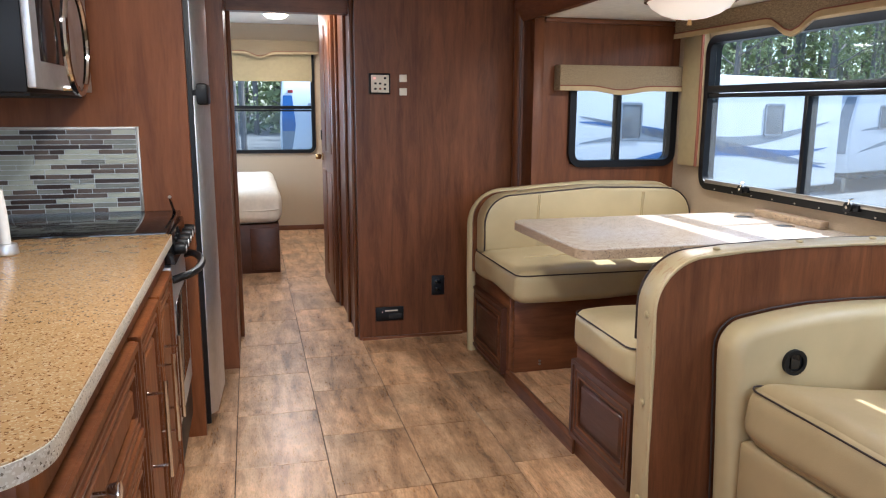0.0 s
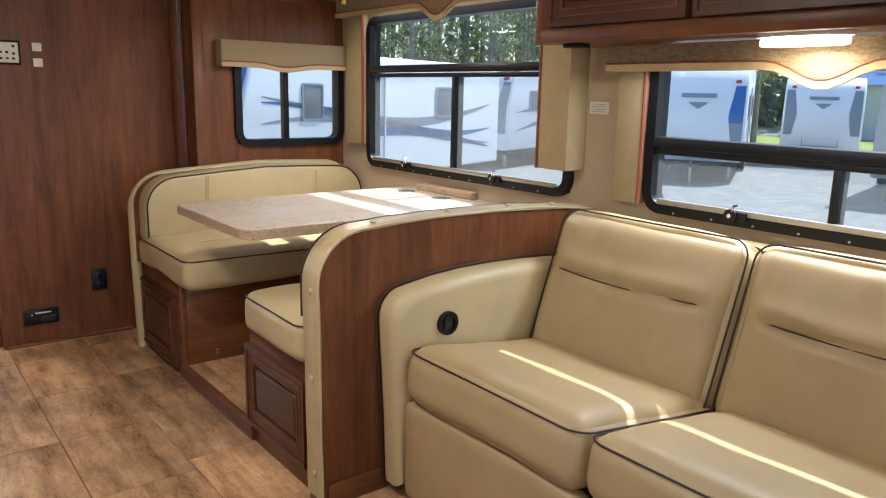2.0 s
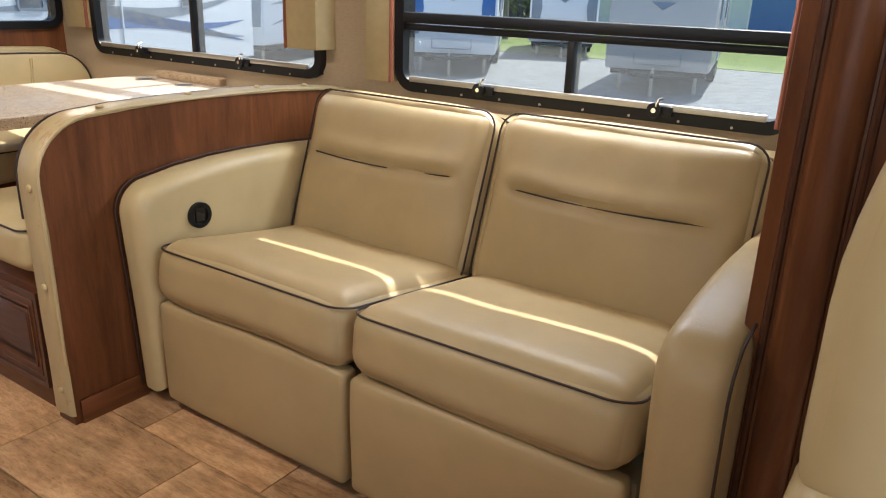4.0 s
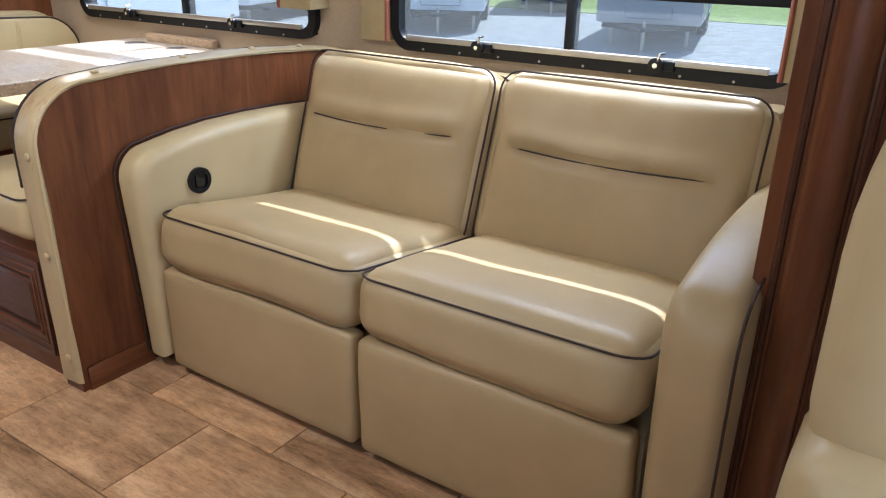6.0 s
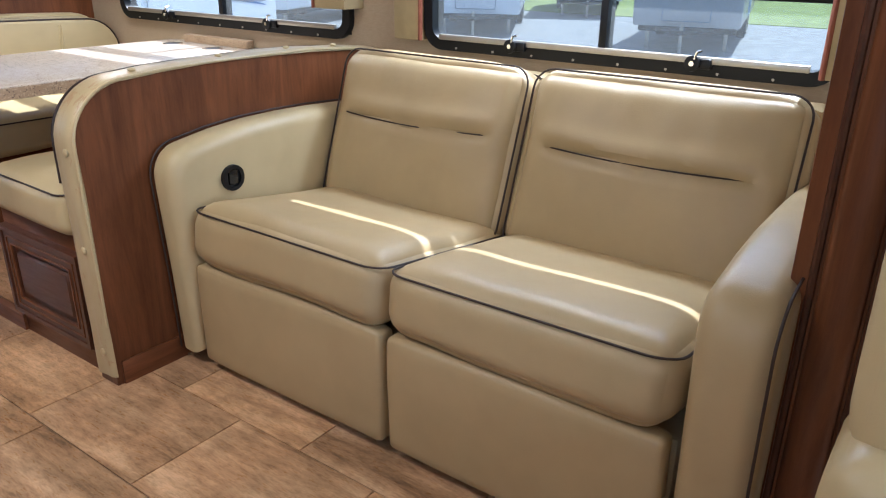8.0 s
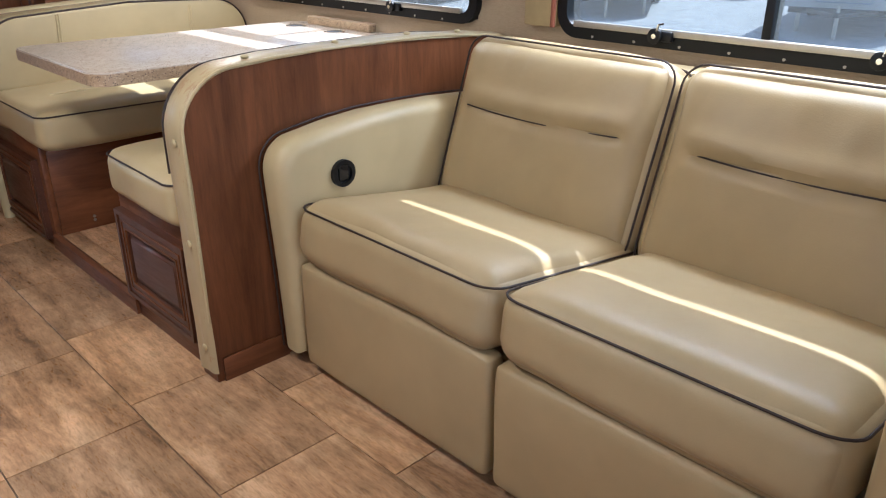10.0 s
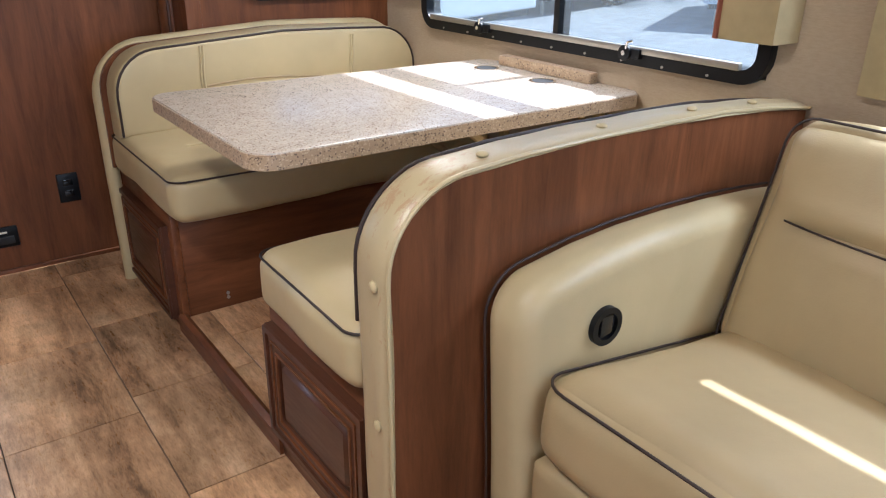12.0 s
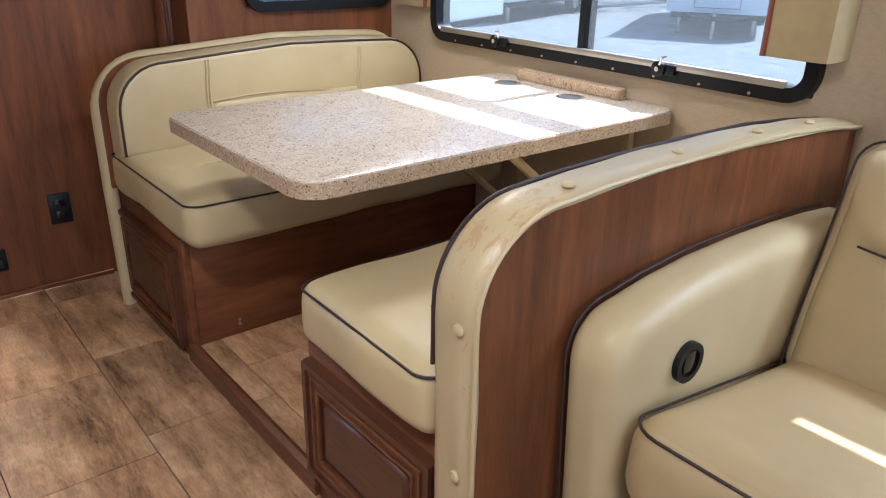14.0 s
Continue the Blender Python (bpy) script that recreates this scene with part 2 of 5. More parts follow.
GRASS = plain("mown_grass", (0.19, 0.23, 0.05), 0.95, vary=0.4, scale=12, relief=0.4)
RVWHITE = plain("white_fibreglass", (0.78, 0.79, 0.80), 0.25, vary=0.04, scale=3)
RVBEIGE = plain("champagne_fibreglass", (0.50, 0.46, 0.42), 0.25, vary=0.05, scale=3)
RVBLUE = plain("blue_decal", (0.05, 0.14, 0.36), 0.3)
RVGREY = plain("grey_decal", (0.24, 0.27, 0.31), 0.3)
RVRED = plain("red_decal", (0.40, 0.04, 0.04), 0.3)
DARKGLASS = plain("dark_window", (0.17, 0.18, 0.19), 0.08, relief=0)
SIDING = plain("pale_siding", (0.60, 0.64, 0.66), 0.6)
BARK = plain("pine_bark", (0.21, 0.19, 0.175), 0.95, vary=0.4, scale=14, relief=0.5)
LEAF = plain("spring_leaves", (0.26, 0.30, 0.14), 0.7, vary=0.4, scale=2)
LEAF_DARK = plain("pine_needles", (0.10, 0.15, 0.05), 0.8, vary=0.4, scale=2)
MOSAIC = [plain("grey_glass_tile", (0.22, 0.23, 0.21), 0.12, relief=0), plain("brown_stone_tile", (0.045, 0.030, 0.025), 0.3),
          plain("sage_tile", (0.42, 0.44, 0.37), 0.15, relief=0), plain("taupe_tile", (0.12, 0.095, 0.08), 0.2)]

for m in MOSAIC:
    m.node_tree.nodes["Principled BSDF"].inputs["Specular IOR Level"].default_value = 0.25

# ---- mesh helpers ----


def bm_box(x0, x1, y0, y1, z0, z1, bevel=0.0, seg=2):
    bm = bmesh.new()
    bmesh.ops.create_cube(bm, size=1.0)
    bmesh.ops.scale(bm, vec=(abs(x1 - x0), abs(y1 - y0), abs(z1 - z0)), verts=bm.verts)
    bmesh.ops.translate(bm, vec=((x0 + x1) / 2, (y0 + y1) / 2, (z0 + z1) / 2), verts=bm.verts)
    if bevel:
        bmesh.ops.bevel(bm, geom=bm.edges[:], offset=bevel, segments=seg, affect="EDGES", profile=0.5)
    return bm


def bm_add(bm, other):
    me = bpy.data.meshes.new("tmp")
    other.to_mesh(me)
    other.free()
    bm.from_mesh(me)
    bpy.data.meshes.remove(me)
    return bm


def bm_cyl(r0, r1, h, seg=24, at=(0, 0, 0), axis="Z", bevel=0.0):
    bm = bmesh.new()
    bmesh.ops.create_cone(bm, cap_ends=True, segments=seg, radius1=r0, radius2=r1, depth=h)
    if bevel:
        es = [e for e in bm.edges if abs(e.verts[0].co.z - e.verts[1].co.z) < 1e-6]
        bmesh.ops.bevel(bm, geom=es, offset=bevel, segments=2, affect="EDGES", profile=0.5)
    rot = {"Z": Matrix(), "X": Matrix.Rotation(radians(90), 4, "Y"), "Y": Matrix.Rotation(radians(-90), 4, "X")}[axis]
    bmesh.ops.transform(bm, matrix=Matrix.Translation(at) @ rot, verts=bm.verts)
    return bm


def bm_tube(points, r, closed=False, seg=8):
    """A round tube along a line of points."""
    bm = bmesh.new()
    pts = [Vector(p) for p in points]
    n = len(pts)
    rings = []
    last = None
    for i, p in enumerate(pts):
        a = pts[(i - 1) % n] if closed or i else p
        b = pts[(i + 1) % n] if closed or i < n - 1 else p
        t = (b - a).normalized()
        if last is None:
            ref = Vector((0, 0, 1)) if abs(t.z) < 0.9 else Vector((1, 0, 0))
            u = t.cross(ref).normalized()
        else:
            u = (last - t * last.dot(t)).normalized()
        last = u
        w = t.cross(u)
        rings.append([bm.verts.new(p + (u * math.cos(k * math.tau / seg) + w * math.sin(k * math.tau / seg)) * r) for k in range(seg)])
    for i in range(n if closed else n - 1):
        r0, r1 = rings[i], rings[(i + 1) % n]
        for k in range(seg):
            bm.faces.new((r0[k], r0[(k + 1) % seg], r1[(k + 1) % seg], r1[k]))
    if not closed:
        bm.faces.new(rings[0][::-1])
        bm.faces.new(rings[-1])
    bmesh.ops.recalc_face_normals(bm, faces=bm.faces)
    return bm


def bm_prism(outline, lo, hi, axis="Y", bevel=0.0, seg=2):
    """An outline of (a, b) pairs pushed along an axis: Y takes (x, z), X takes (y, z), Z takes (x, y)."""
    put = {"Y": lambda a, b, c: (a, c, b), "X": lambda a, b, c: (c, a, b), "Z": lambda a, b, c: (a, b, c)}[axis]
    bm = bmesh.new()
    v0 = [bm.verts.new(put(a, b, lo)) for a, b in outline]
    v1 = [bm.verts.new(put(a, b, hi)) for a, b in outline]
    n = len(outline)
    f0, f1 = bm.faces.new(v0), bm.faces.new(v1[::-1])
    for i in range(n):
        bm.faces.new((v0[i], v1[i], v1[(i + 1) % n], v0[(i + 1) % n]))
    bmesh.ops.recalc_face_normals(bm, faces=bm.faces)
    if bevel:
        bmesh.ops.bevel(bm, geom=list({*f0.edges, *f1.edges}), offset=bevel, segments=seg, affect="EDGES", profile=0.5)
    return bm


def rounded(a0, a1, b0, b1, r, n=6):
    """A rounded rectangle as (a, b) pairs."""
    out = []
    for ca, cb, s in ((a1 - r, b1 - r, 0), (a0 + r, b1 - r, 90), (a0 + r, b0 + r, 180), (a1 - r, b0 + r, 270)):
        for k in range(n + 1):
            q = radians(s + 90 * k / n)
            out.append((ca + r * math.cos(q), cb + r * math.sin(q)))
    return out


def bm_frame(a0, a1, b0, b1, r, w, lo, hi, axis):
    """A rounded window frame of bar width w."""
    put = {"Y": lambda a, b, c: (a, c, b), "X": lambda a, b, c: (c, a, b), "Z": lambda a, b, c: (a, b, c)}[axis]
    o, i = rounded(a0, a1, b0, b1, r), rounded(a0 + w, a1 - w, b0 + w, b1 - w, max(r - w, 0.006))
    bm = bmesh.new()
    rows = [[bm.verts.new(put(a, b, c)) for a, b in ring] for ring, c in ((o, lo), (o, hi), (i, hi), (i, lo))]
    n = len(o)
    for q in range(4):
        r0, r1 = rows[q], rows[(q + 1) % 4]
        for k in range(n):
            bm.faces.new((r0[k], r0[(k + 1) % n], r1[(k + 1) % n], r1[k]))
    bmesh.ops.recalc_face_normals(bm, faces=bm.faces)
    return bm


def bm_cushion(sx, sy, sz, r, crown=0.02, n=14, wob=0.0, seed=0, power=2, tuck=None):
    """A stuffed cushion round the origin: rounded edges, crowned faces, slight unevenness."""
    bm = bmesh.new()
    h = Vector((sx / 2, sy / 2, sz / 2))
    for ax in range(3):
        for sgn in (-1, 1):
            grid = {}
            for i in range(n + 1):
                for j in range(n + 1):
                    # finer steps towards the edges
                    u, v = math.sin((i / n * 2 - 1) * math.pi / 2), math.sin((j / n * 2 - 1) * math.pi / 2)
                    p = Vector((0, 0, 0))
                    p[ax], p[(ax + 1) % 3], p[(ax + 2) % 3] = sgn, u, v
                    q = Vector((p.x * h.x, p.y * h.y, p.z * h.z))
                    inner = Vector([max(-(h[k] - r), min(h[k] - r, q[k])) for k in range(3)])
                    d = q - inner
                    if d.length > 1e-9:
                        q = inner + d.normalized() * r
                    w = (1 - abs(u) ** power) * (1 - abs(v) ** power)
                    q[ax] += sgn * crown * w * (1 if ax == 2 else 0.45)
                    if tuck is not None and ax == 2 and sgn > 0:
                        # a sewn tuck across the face, with the padding swelling above it
                        side = max(0.0, 1 - (abs(q.y) / (h.y * 0.84)) ** 8)
                        d = q.x - tuck + 0.018 * (1 - (q.y / h.y) ** 2)
                        q.z += side * (-0.016 * math.exp(-(d / 0.011) ** 2) + 0.009 * math.exp(-((d - 0.035) / 0.028) ** 2))
                        q.z += 0.0035 * noise.noise(Vector((q.x * 9 + seed, q.y * 26, seed)))
                    if wob:
                        q += noise.noise_vector(q * 5 + Vector((seed, seed * 2.3, 0))) * wob
                    grid[i, j] = bm.verts.new(q)
            for i in range(n):
                for j in range(n):
                    bm.faces.new((grid[i, j], grid[i + 1, j], grid[i + 1, j + 1], grid[i, j + 1]))
    bmesh.ops.remove_doubles(bm, verts=bm.verts, dist=0.0004)
    bmesh.ops.recalc_face_normals(bm, faces=bm.faces)
    return bm


def moved(bm, m):
    bmesh.ops.transform(bm, matrix=m, verts=bm.verts)
    return bm


def mesh_of(name, bm, material, smooth=True):
    me = bpy.data.meshes.new(name)
    bm.to_mesh(me)
    bm.free()
    me.materials.append(material)
    if smooth:
        me.shade_smooth()
        me.set_sharp_from_angle(angle=radians(38))
    return me


def part(name, bm, material, parent, label=""):
    ob = new(name, mesh_of(name, bm, material))
    ob.parent = parent
    return tagged(ob, label)


def thing(name, bm, material, label, category, group="", kind=""):
    return tagged(new(name, mesh_of(name, bm, material)), label, category, group, kind)


def empty(name, label, category, group="", kind="", at=(0, 0, 0)):
    ob = new(name)
    ob.empty_display_size = 0.1
    ob.location = at
    return tagged(ob, label, category, group, kind)


def structure(name, bm, material, label, category):
    return thing(name, bm, material, label, category, kind="structure")


def wall_with_holes(axis, lo, hi, a0, a1, b0, b1, holes):
    """A wall from lo to hi across its axis, with rectangular holes (a0, a1, b0, b1) cut through it."""
    av = sorted({a0, a1, *[v for q in holes for v in q[:2]]})
    bv = sorted({b0, b1, *[v for q in holes for v in q[2:]]})
    bm = bmesh.new()
    solid = lambda i, j: 0 <= i < len(av) - 1 and 0 <= j < len(bv) - 1 and not any(
        q[0] <= (av[i] + av[i + 1]) / 2 <= q[1] and q[2] <= (bv[j] + bv[j + 1]) / 2 <= q[3] for q in holes)
    put = {"Y": lambda a, b, c: (a, c, b), "X": lambda a, b, c: (c, a, b), "Z": lambda a, b, c: (a, b, c)}[axis]
    quad = lambda *ps: bm.faces.new([bm.verts.new(put(*p)) for p in ps])
    for i in range(len(av) - 1):
        for j in range(len(bv) - 1):
            if not solid(i, j):
                continue
            p, q, r, s = av[i], av[i + 1], bv[j], bv[j + 1]
            quad((p, r, lo), (q, r, lo), (q, s, lo), (p, s, lo))
            quad((p, r, hi), (p, s, hi), (q, s, hi), (q, r, hi))
            if not solid(i - 1, j):
                quad((p, r, lo), (p, s, lo), (p, s, hi), (p, r, hi))
            if not solid(i + 1, j):
                quad((q, r, lo), (q, r, hi), (q, s, hi), (q, s, lo))
            if not solid(i, j - 1):
                quad((p, r, lo), (p, r, hi), (q, r, hi), (q, r, lo))
            if not solid(i, j + 1):
                quad((p, s, lo), (q, s, lo), (q, s, hi), (p, s, hi))
    bmesh.ops.remove_doubles(bm, verts=bm.verts, dist=0.0001)
    bmesh.ops.recalc_face_normals(bm, faces=bm.faces)
    return bm

# ---- large structure ----
floor = structure("floor", bm_box(-1.25, 2.19, -2.4, 8.1, -0.06, -0.004), GROUT, "brown slate-look vinyl tile floor of the motorhome", "floor")
slide_floor = structure("slide_floor", bm_box(1.06, 2.19, 2.095, 3.87, 0.0, 0.046), GROUT, "raised slide-out floor with brown vinyl tiles", "floor")
structure("ceiling_main", wall_with_holes("Z", 2.10, 2.16, -1.25, 1.36, -2.4, 8.1, []), CEILING, "white vinyl ceiling of the motorhome", "ceiling")
structure("ceiling_slide", bm_box(1.36, 2.26, 0.20, 3.95, 1.74, 1.80), CEILING, "low white ceiling of the slide-out", "ceiling")
W1 = (2.125, 3.565, 0.890, 1.622)
W2 = (0.480, 1.750, 0.890, 1.665)
W3 = (1.565, 2.165, 0.985, 1.475)
WB = (-0.62, 0.56, 0.825, 1.90)
structure("wall_window_side", wall_with_holes("X", 2.19, 2.236, 0.20, 3.93, 0.0, 1.74, [W1, W2]), WALLPAPER, "beige textured wallpaper wall with two windows", "wall")
structure("wall_slide_end", wall_with_holes("Y", 3.87, 3.93, 1.345, 2.19, 0.0, 1.74, [W3]), WOOD, "cherry wood slide-out end wall with a small window", "wall")
structure("wall_slide_front", bm_box(1.40, 2.19, 0.22, 0.30, 0.0, 1.74), WALLPAPER, "beige slide-out end wall beside the sofa", "wall")
structure("wall_partition", bm_box(0.457, 1.34, 4.135, 4.19, 0.0, 2.10), WOOD, "cherry wood partition wall with control panel", "wall")
structure("wall_header_slide", bm_box(1.33, 1.40, 0.20, 4.14, 1.74, 2.10), WOOD_Y, "cherry wood header above the slide-out opening", "wall")
structure("wall_right_front", bm_box(1.33, 1.40, -2.4, 0.195, 0.0, 2.10), WALLPAPER, "beige side wall of the cab", "wall")
structure("wall_right_rear", bm_box(1.34, 1.40, 4.135, 8.1, 0.0, 2.10), WALLPAPER, "beige side wall of the bedroom", "wall")
structure("wall_left", wall_with_holes("X", -1.31, -1.25, -2.4, 8.1, 0.0, 2.10, [(-0.45, 0.85, 1.0, 1.7), (6.3, 7.5, 1.0, 1.7)]), WALLPAPER, "beige side wall behind the kitchen", "wall")
structure("wall_front", wall_with_holes("Y", -2.46, -2.40, -1.31, 1.40, 0.0, 2.10, [(-1.1, 1.2, 0.85, 1.85)]), WALLPAPER, "cab front wall with windscreen opening", "wall")
structure("wall_bedroom_rear", wall_with_holes("Y", 8.10, 8.16, -1.31, 1.40, 0.0, 2.10, [WB]), WALLPAPER, "beige bedroom rear wall with a window", "wall")
structure("wall_corridor_right", bm_box(0.457, 0.50, 4.19, 4.93, 0.0, 2.10), WOOD, "cherry wood corridor wall", "wall")
structure("wall_bath_end", bm_box(0.50, 1.34, 5.75, 5.80, 0.0, 2.10), WOOD, "cherry wood bathroom end wall", "wall")
structure("wall_corridor_left", bm_box(-1.25, -0.187, 3.83, 4.42, 0.0, 2.10), WOOD, "cherry wood closet wall beside the refrigerator", "wall")
structure("wall_header_corridor", bm_box(-0.187, 0.457, 4.34, 4.42, 1.777, 2.10), WOOD_X, "cherry wood header above the corridor opening", "wall")
structure("wall_galley_end", bm_box(-1.25, -0.305, 3.06, 3.10, 0.0, 2.10), WOOD_GALLEY, "warm cherry wood panel behind the cooker", "wall")

# wooden posts and mouldings of the slide-out
def slide_post(name, y0, y1, label):
    ob = empty(name, label, "trim", kind="structure")
    part("board", bm_box(1.335, 1.40, y0, y1, 0, 2.1, 0.004), WOOD, ob)
    yc = (y0 + y1) / 2
    part("moulding", bm_prism([(1.338 - 0.026 * math.cos(radians(a)), yc + 0.036 * math.sin(radians(a))) for a in range(-90, 91, 15)], 0, 2.1, "Z"), WOOD, ob)
    for s in (-1, 1):
        part("bead", bm_tube([(1.334, yc + s * 0.047, 0), (1.334, yc + s * 0.047, 2.1)], 0.007), WOOD_DARK, ob)
    return ob


slide_post("trim_slide_front", 0.197, 0.359, "cherry wood moulded slide-out post")
slide_post("trim_slide_rear", 4.01, 4.13, "cherry wood moulded slide-out trim beside the partition")
structure("trim_slide_rear_return", bm_box(1.345, 1.40, 3.86, 4.01, 0, 1.74, 0.003), WOOD, "cherry wood return board of the slide-out", "trim")
structure("trim_slide_cornice", bm_prism([(1.29, 1.80), (1.33, 1.73), (1.36, 1.73), (1.36, 1.86), (1.29, 1.86)], 0.36, 4.0, "Y", 0), WOOD_Y, "cherry wood cornice along the slide-out ceiling", "trim")
structure("trim_slide_end_top", bm_box(1.40, 2.185, 3.845, 3.868, 1.715, 1.738, 0.004), WOOD_X, "thin cherry wood crown strip", "trim")
structure("baseboard", bm_box(0.47, 1.05, 4.122, 4.134, 0.0, 0.018, 0.002), WOOD_X, "thin wooden baseboard", "trim")
structure("trim_slide_lip", bm_prism([(1.035, 0.0), (1.062, 0.0), (1.062, 0.058), (1.05, 0.064), (1.035, 0.056)], 2.56, 3.33, "Y"), WOOD_Y, "scuffed cherry wood lip of the slide-out floor", "trim")


# ---- windows ----
def window(name, axis, q, lo, hi, label, transom=None, mullion=None, w=0.036):
    a0, a1, b0, b1 = q
    ob = empty(name, label, "window", kind="structure")
    part("window_frame", bm_frame(a0 - 0.016, a1 + 0.016, b0 - 0.016, b1 + 0.016, 0.075, w, lo, hi, axis), BLACK, ob)
    box = (lambda a, b, c, d, e, f: bm_box(e, f, a, b, c, d, 0.003)) if axis == "X" else (lambda a, b, c, d, e, f: bm_box(a, b, e, f, c, d, 0.003))
    mid = lo + (hi - lo) * 0.5
    in0 = w - 0.016
    zt = b1 - in0
    if transom:
        zt = transom - 0.02
        part("transom", box(a0 + in0, a1 - in0, transom - 0.012, transom + 0.022, lo - 0.004, hi), BLACK, ob)
        part("sash_rail", box(a0 + in0, a1 - in0, transom - 0.036, transom - 0.016, lo + 0.004, hi - 0.01), BLACK, ob)
        part("pane", box(a0 + in0, a1 - in0, transom + 0.022, b1 - in0, mid + 0.002, mid + 0.006), GLASS_CLEAR, ob).visible_shadow = False
        zt = transom - 0.036
    if mullion:
        part("mullion", box(mullion - 0.012, mullion + 0.012, b0 + in0, zt, lo + 0.004, hi - 0.008), BLACK, ob)
        part("mullion_strip", box(mullion + 0.012, mullion + 0.022, b0 + in0, zt, mid - 0.004, hi - 0.012), ALU, ob)
        part("pane", box(a0 + in0, mullion - 0.012, b0 + in0, zt, mid - 0.008, mid - 0.004), GLASS_TINT, ob).visible_shadow = False
        part("pane", box(mullion + 0.022, a1 - in0, b0 + in0, zt, mid - 0.001, mid + 0.003), GLASS_TINT, ob).visible_shadow = False
    elif transom:
        part("pane", box(a0 + in0, a1 - in0, b0 + in0, zt, mid - 0.008, mid - 0.004), GLASS_TINT, ob).visible_shadow = False
    else:
        part("pane", box(a0 + in0, a1 - in0, b0 + in0, b1 - in0, mid - 0.008, mid - 0.004), GLASS_TINT, ob).visible_shadow = False
    return ob


def window_latch(parent, y, z):
    body = part("latch", bm_cyl(0.022, 0.020, 0.018, 20, (2.150, y, z), "X", 0.003), BLACK, parent, "black round latch knob")
    part("knob_face", bm_cyl(0.007, 0.007, 0.004, 12, (2.140, y, z), "X"), CHROME, body)
    part("latch_arm", bm_box(2.148, 2.166, y - 0.05, y - 0.016, z - 0.014, z + 0.014, 0.004), BLACK, body)
    part("latch_pin", bm_tube([(2.143, y - 0.006, z + 0.012), (2.140, y - 0.012, z + 0.032), (2.150, y - 0.02, z + 0.034)], 0.004), CHROME, body)


def frame_screws(parent, y0, y1, z, n):
    for i in range(n):
        y = y0 + (y1 - y0) * (i + 0.5) / n
        part("screw", bm_cyl(0.004, 0.003, 0.004, 8, (2.160, y, z), "X"), ALU, parent)


win1 = window("window_1", "X", W1, 2.163, 2.228, "black-framed dinette window with tinted panes", 1.372, 2.846)
win2 = window("window_2", "X", W2, 2.163, 2.228, "black-framed window behind the sofa", 1.112, 1.112)
for wo, ys in ((win1, (3.204, 2.541)), (win2, (1.412, 0.833))):
    for y in ys:
        window_latch(wo, y, 0.908)
frame_screws(win1, 2.2, 3.5, 0.884, 9)
frame_screws(win2, 0.55, 1.7, 0.884, 8)
for wo, q in ((win1, W1), (win2, W2)):
    part("sill_track", bm_box(2.158, 2.175, q[0] + 0.06, q[1] - 0.05, 0.908, 0.926, 0.002), ALU, wo)
win3 = window("window_3", "Y", W3, 3.845, 3.915, "small black-framed sliding window beside the dinette", None, 1.835)
winb = window("window_bedroom", "Y", WB, 8.075, 8.15, "black-framed bedroom window", 1.27, None)


# ---- window dressing ----
def valance_outline(a0, a1, top, bottom, tip, at, half=0.17):
    """A pelmet face whose lower edge swings down to a soft point."""
    low = []
    n = 40
    for i in range(n + 1):
        a = a0 + (a1 - a0) * i / n
        d = abs(a - at) / half
        drop = (0.5 + 0.5 * math.cos(math.pi * min(d, 1))) ** 1.25 if d < 1 else 0.0
        low.append((a, bottom - (bottom - tip) * drop))
    return low, [(a1, top), (a0, top)]


def valance(name, axis, a0, a1, top, bottom, tip, at, face, back, label, ends=(True, True), half=0.17):
    ob = empty(name, label, "valance")
    low, up = valance_outline(a0, a1, top, bottom, tip, at, half)
    th = 0.014 if face < back else -0.014
    part("face_board", bm_prism(low + up, face, face + th, axis, 0.003), VALANCE, ob)
    put = (lambda a, z, d: (d, a, z)) if axis == "X" else (lambda a, z, d: (a, d, z))
    band = bm_prism(low + [(a, z + 0.022) for a, z in low[::-1]], face - 0.004, face, axis)
    part("trim_band", band, TRIMBAND, ob, "plain gold-beige lower band")
    part("cord", bm_tube([put(a, z + 0.024, face - 0.004) for a, z in low], 0.003), RUSTTRIM, ob)
    part("cord", bm_tube([put(a, z + 0.001, face - 0.002) for a, z in low], 0.003), TRIMBAND, ob)
    for a, use in ((a0, ends[0]), (a1, ends[1])):
        if use:
            e = (a, a + 0.012) if a == a0 else (a - 0.012, a)
            part("end_board", bm_box(face + th, back, *e, bottom, top, 0.002) if axis == "X" else bm_box(*e, face + th, back, bottom, top, 0.002), VALANCE, ob)
    return ob


valance("valance", "X", 2.06, 3.76, 1.738, 1.640, 1.575, 2.87, 2.085, 2.188, "brown woven fabric window valance with scalloped point above the dinette")
valance("valance", "X", 0.36, 1.850, 1.430, 1.348, 1.295, 1.126, 2.035, 2.188, "brown woven fabric valance with scalloped point under the cabinet")
valance("valance", "Y", 1.462, 2.165, 1.500, 1.372, 1.352, 1.81, 3.79, 3.868, "small woven fabric valance over the end window", half=0.2)
valance("valance", "Y", -0.70, 0.62, 1.930, 1.800, 1.752, 0.04, 8.0, 8.098, "gold fabric valance over the bedroom window")
thing("roller_blind", bm_prism([(-0.61, 1.90), (0.55, 1.90), (0.55, 1.535), (-0.61, 1.535)], 8.062, 8.068, "Y"), CURTAIN, "half-lowered tan bedroom window blind", "blind")


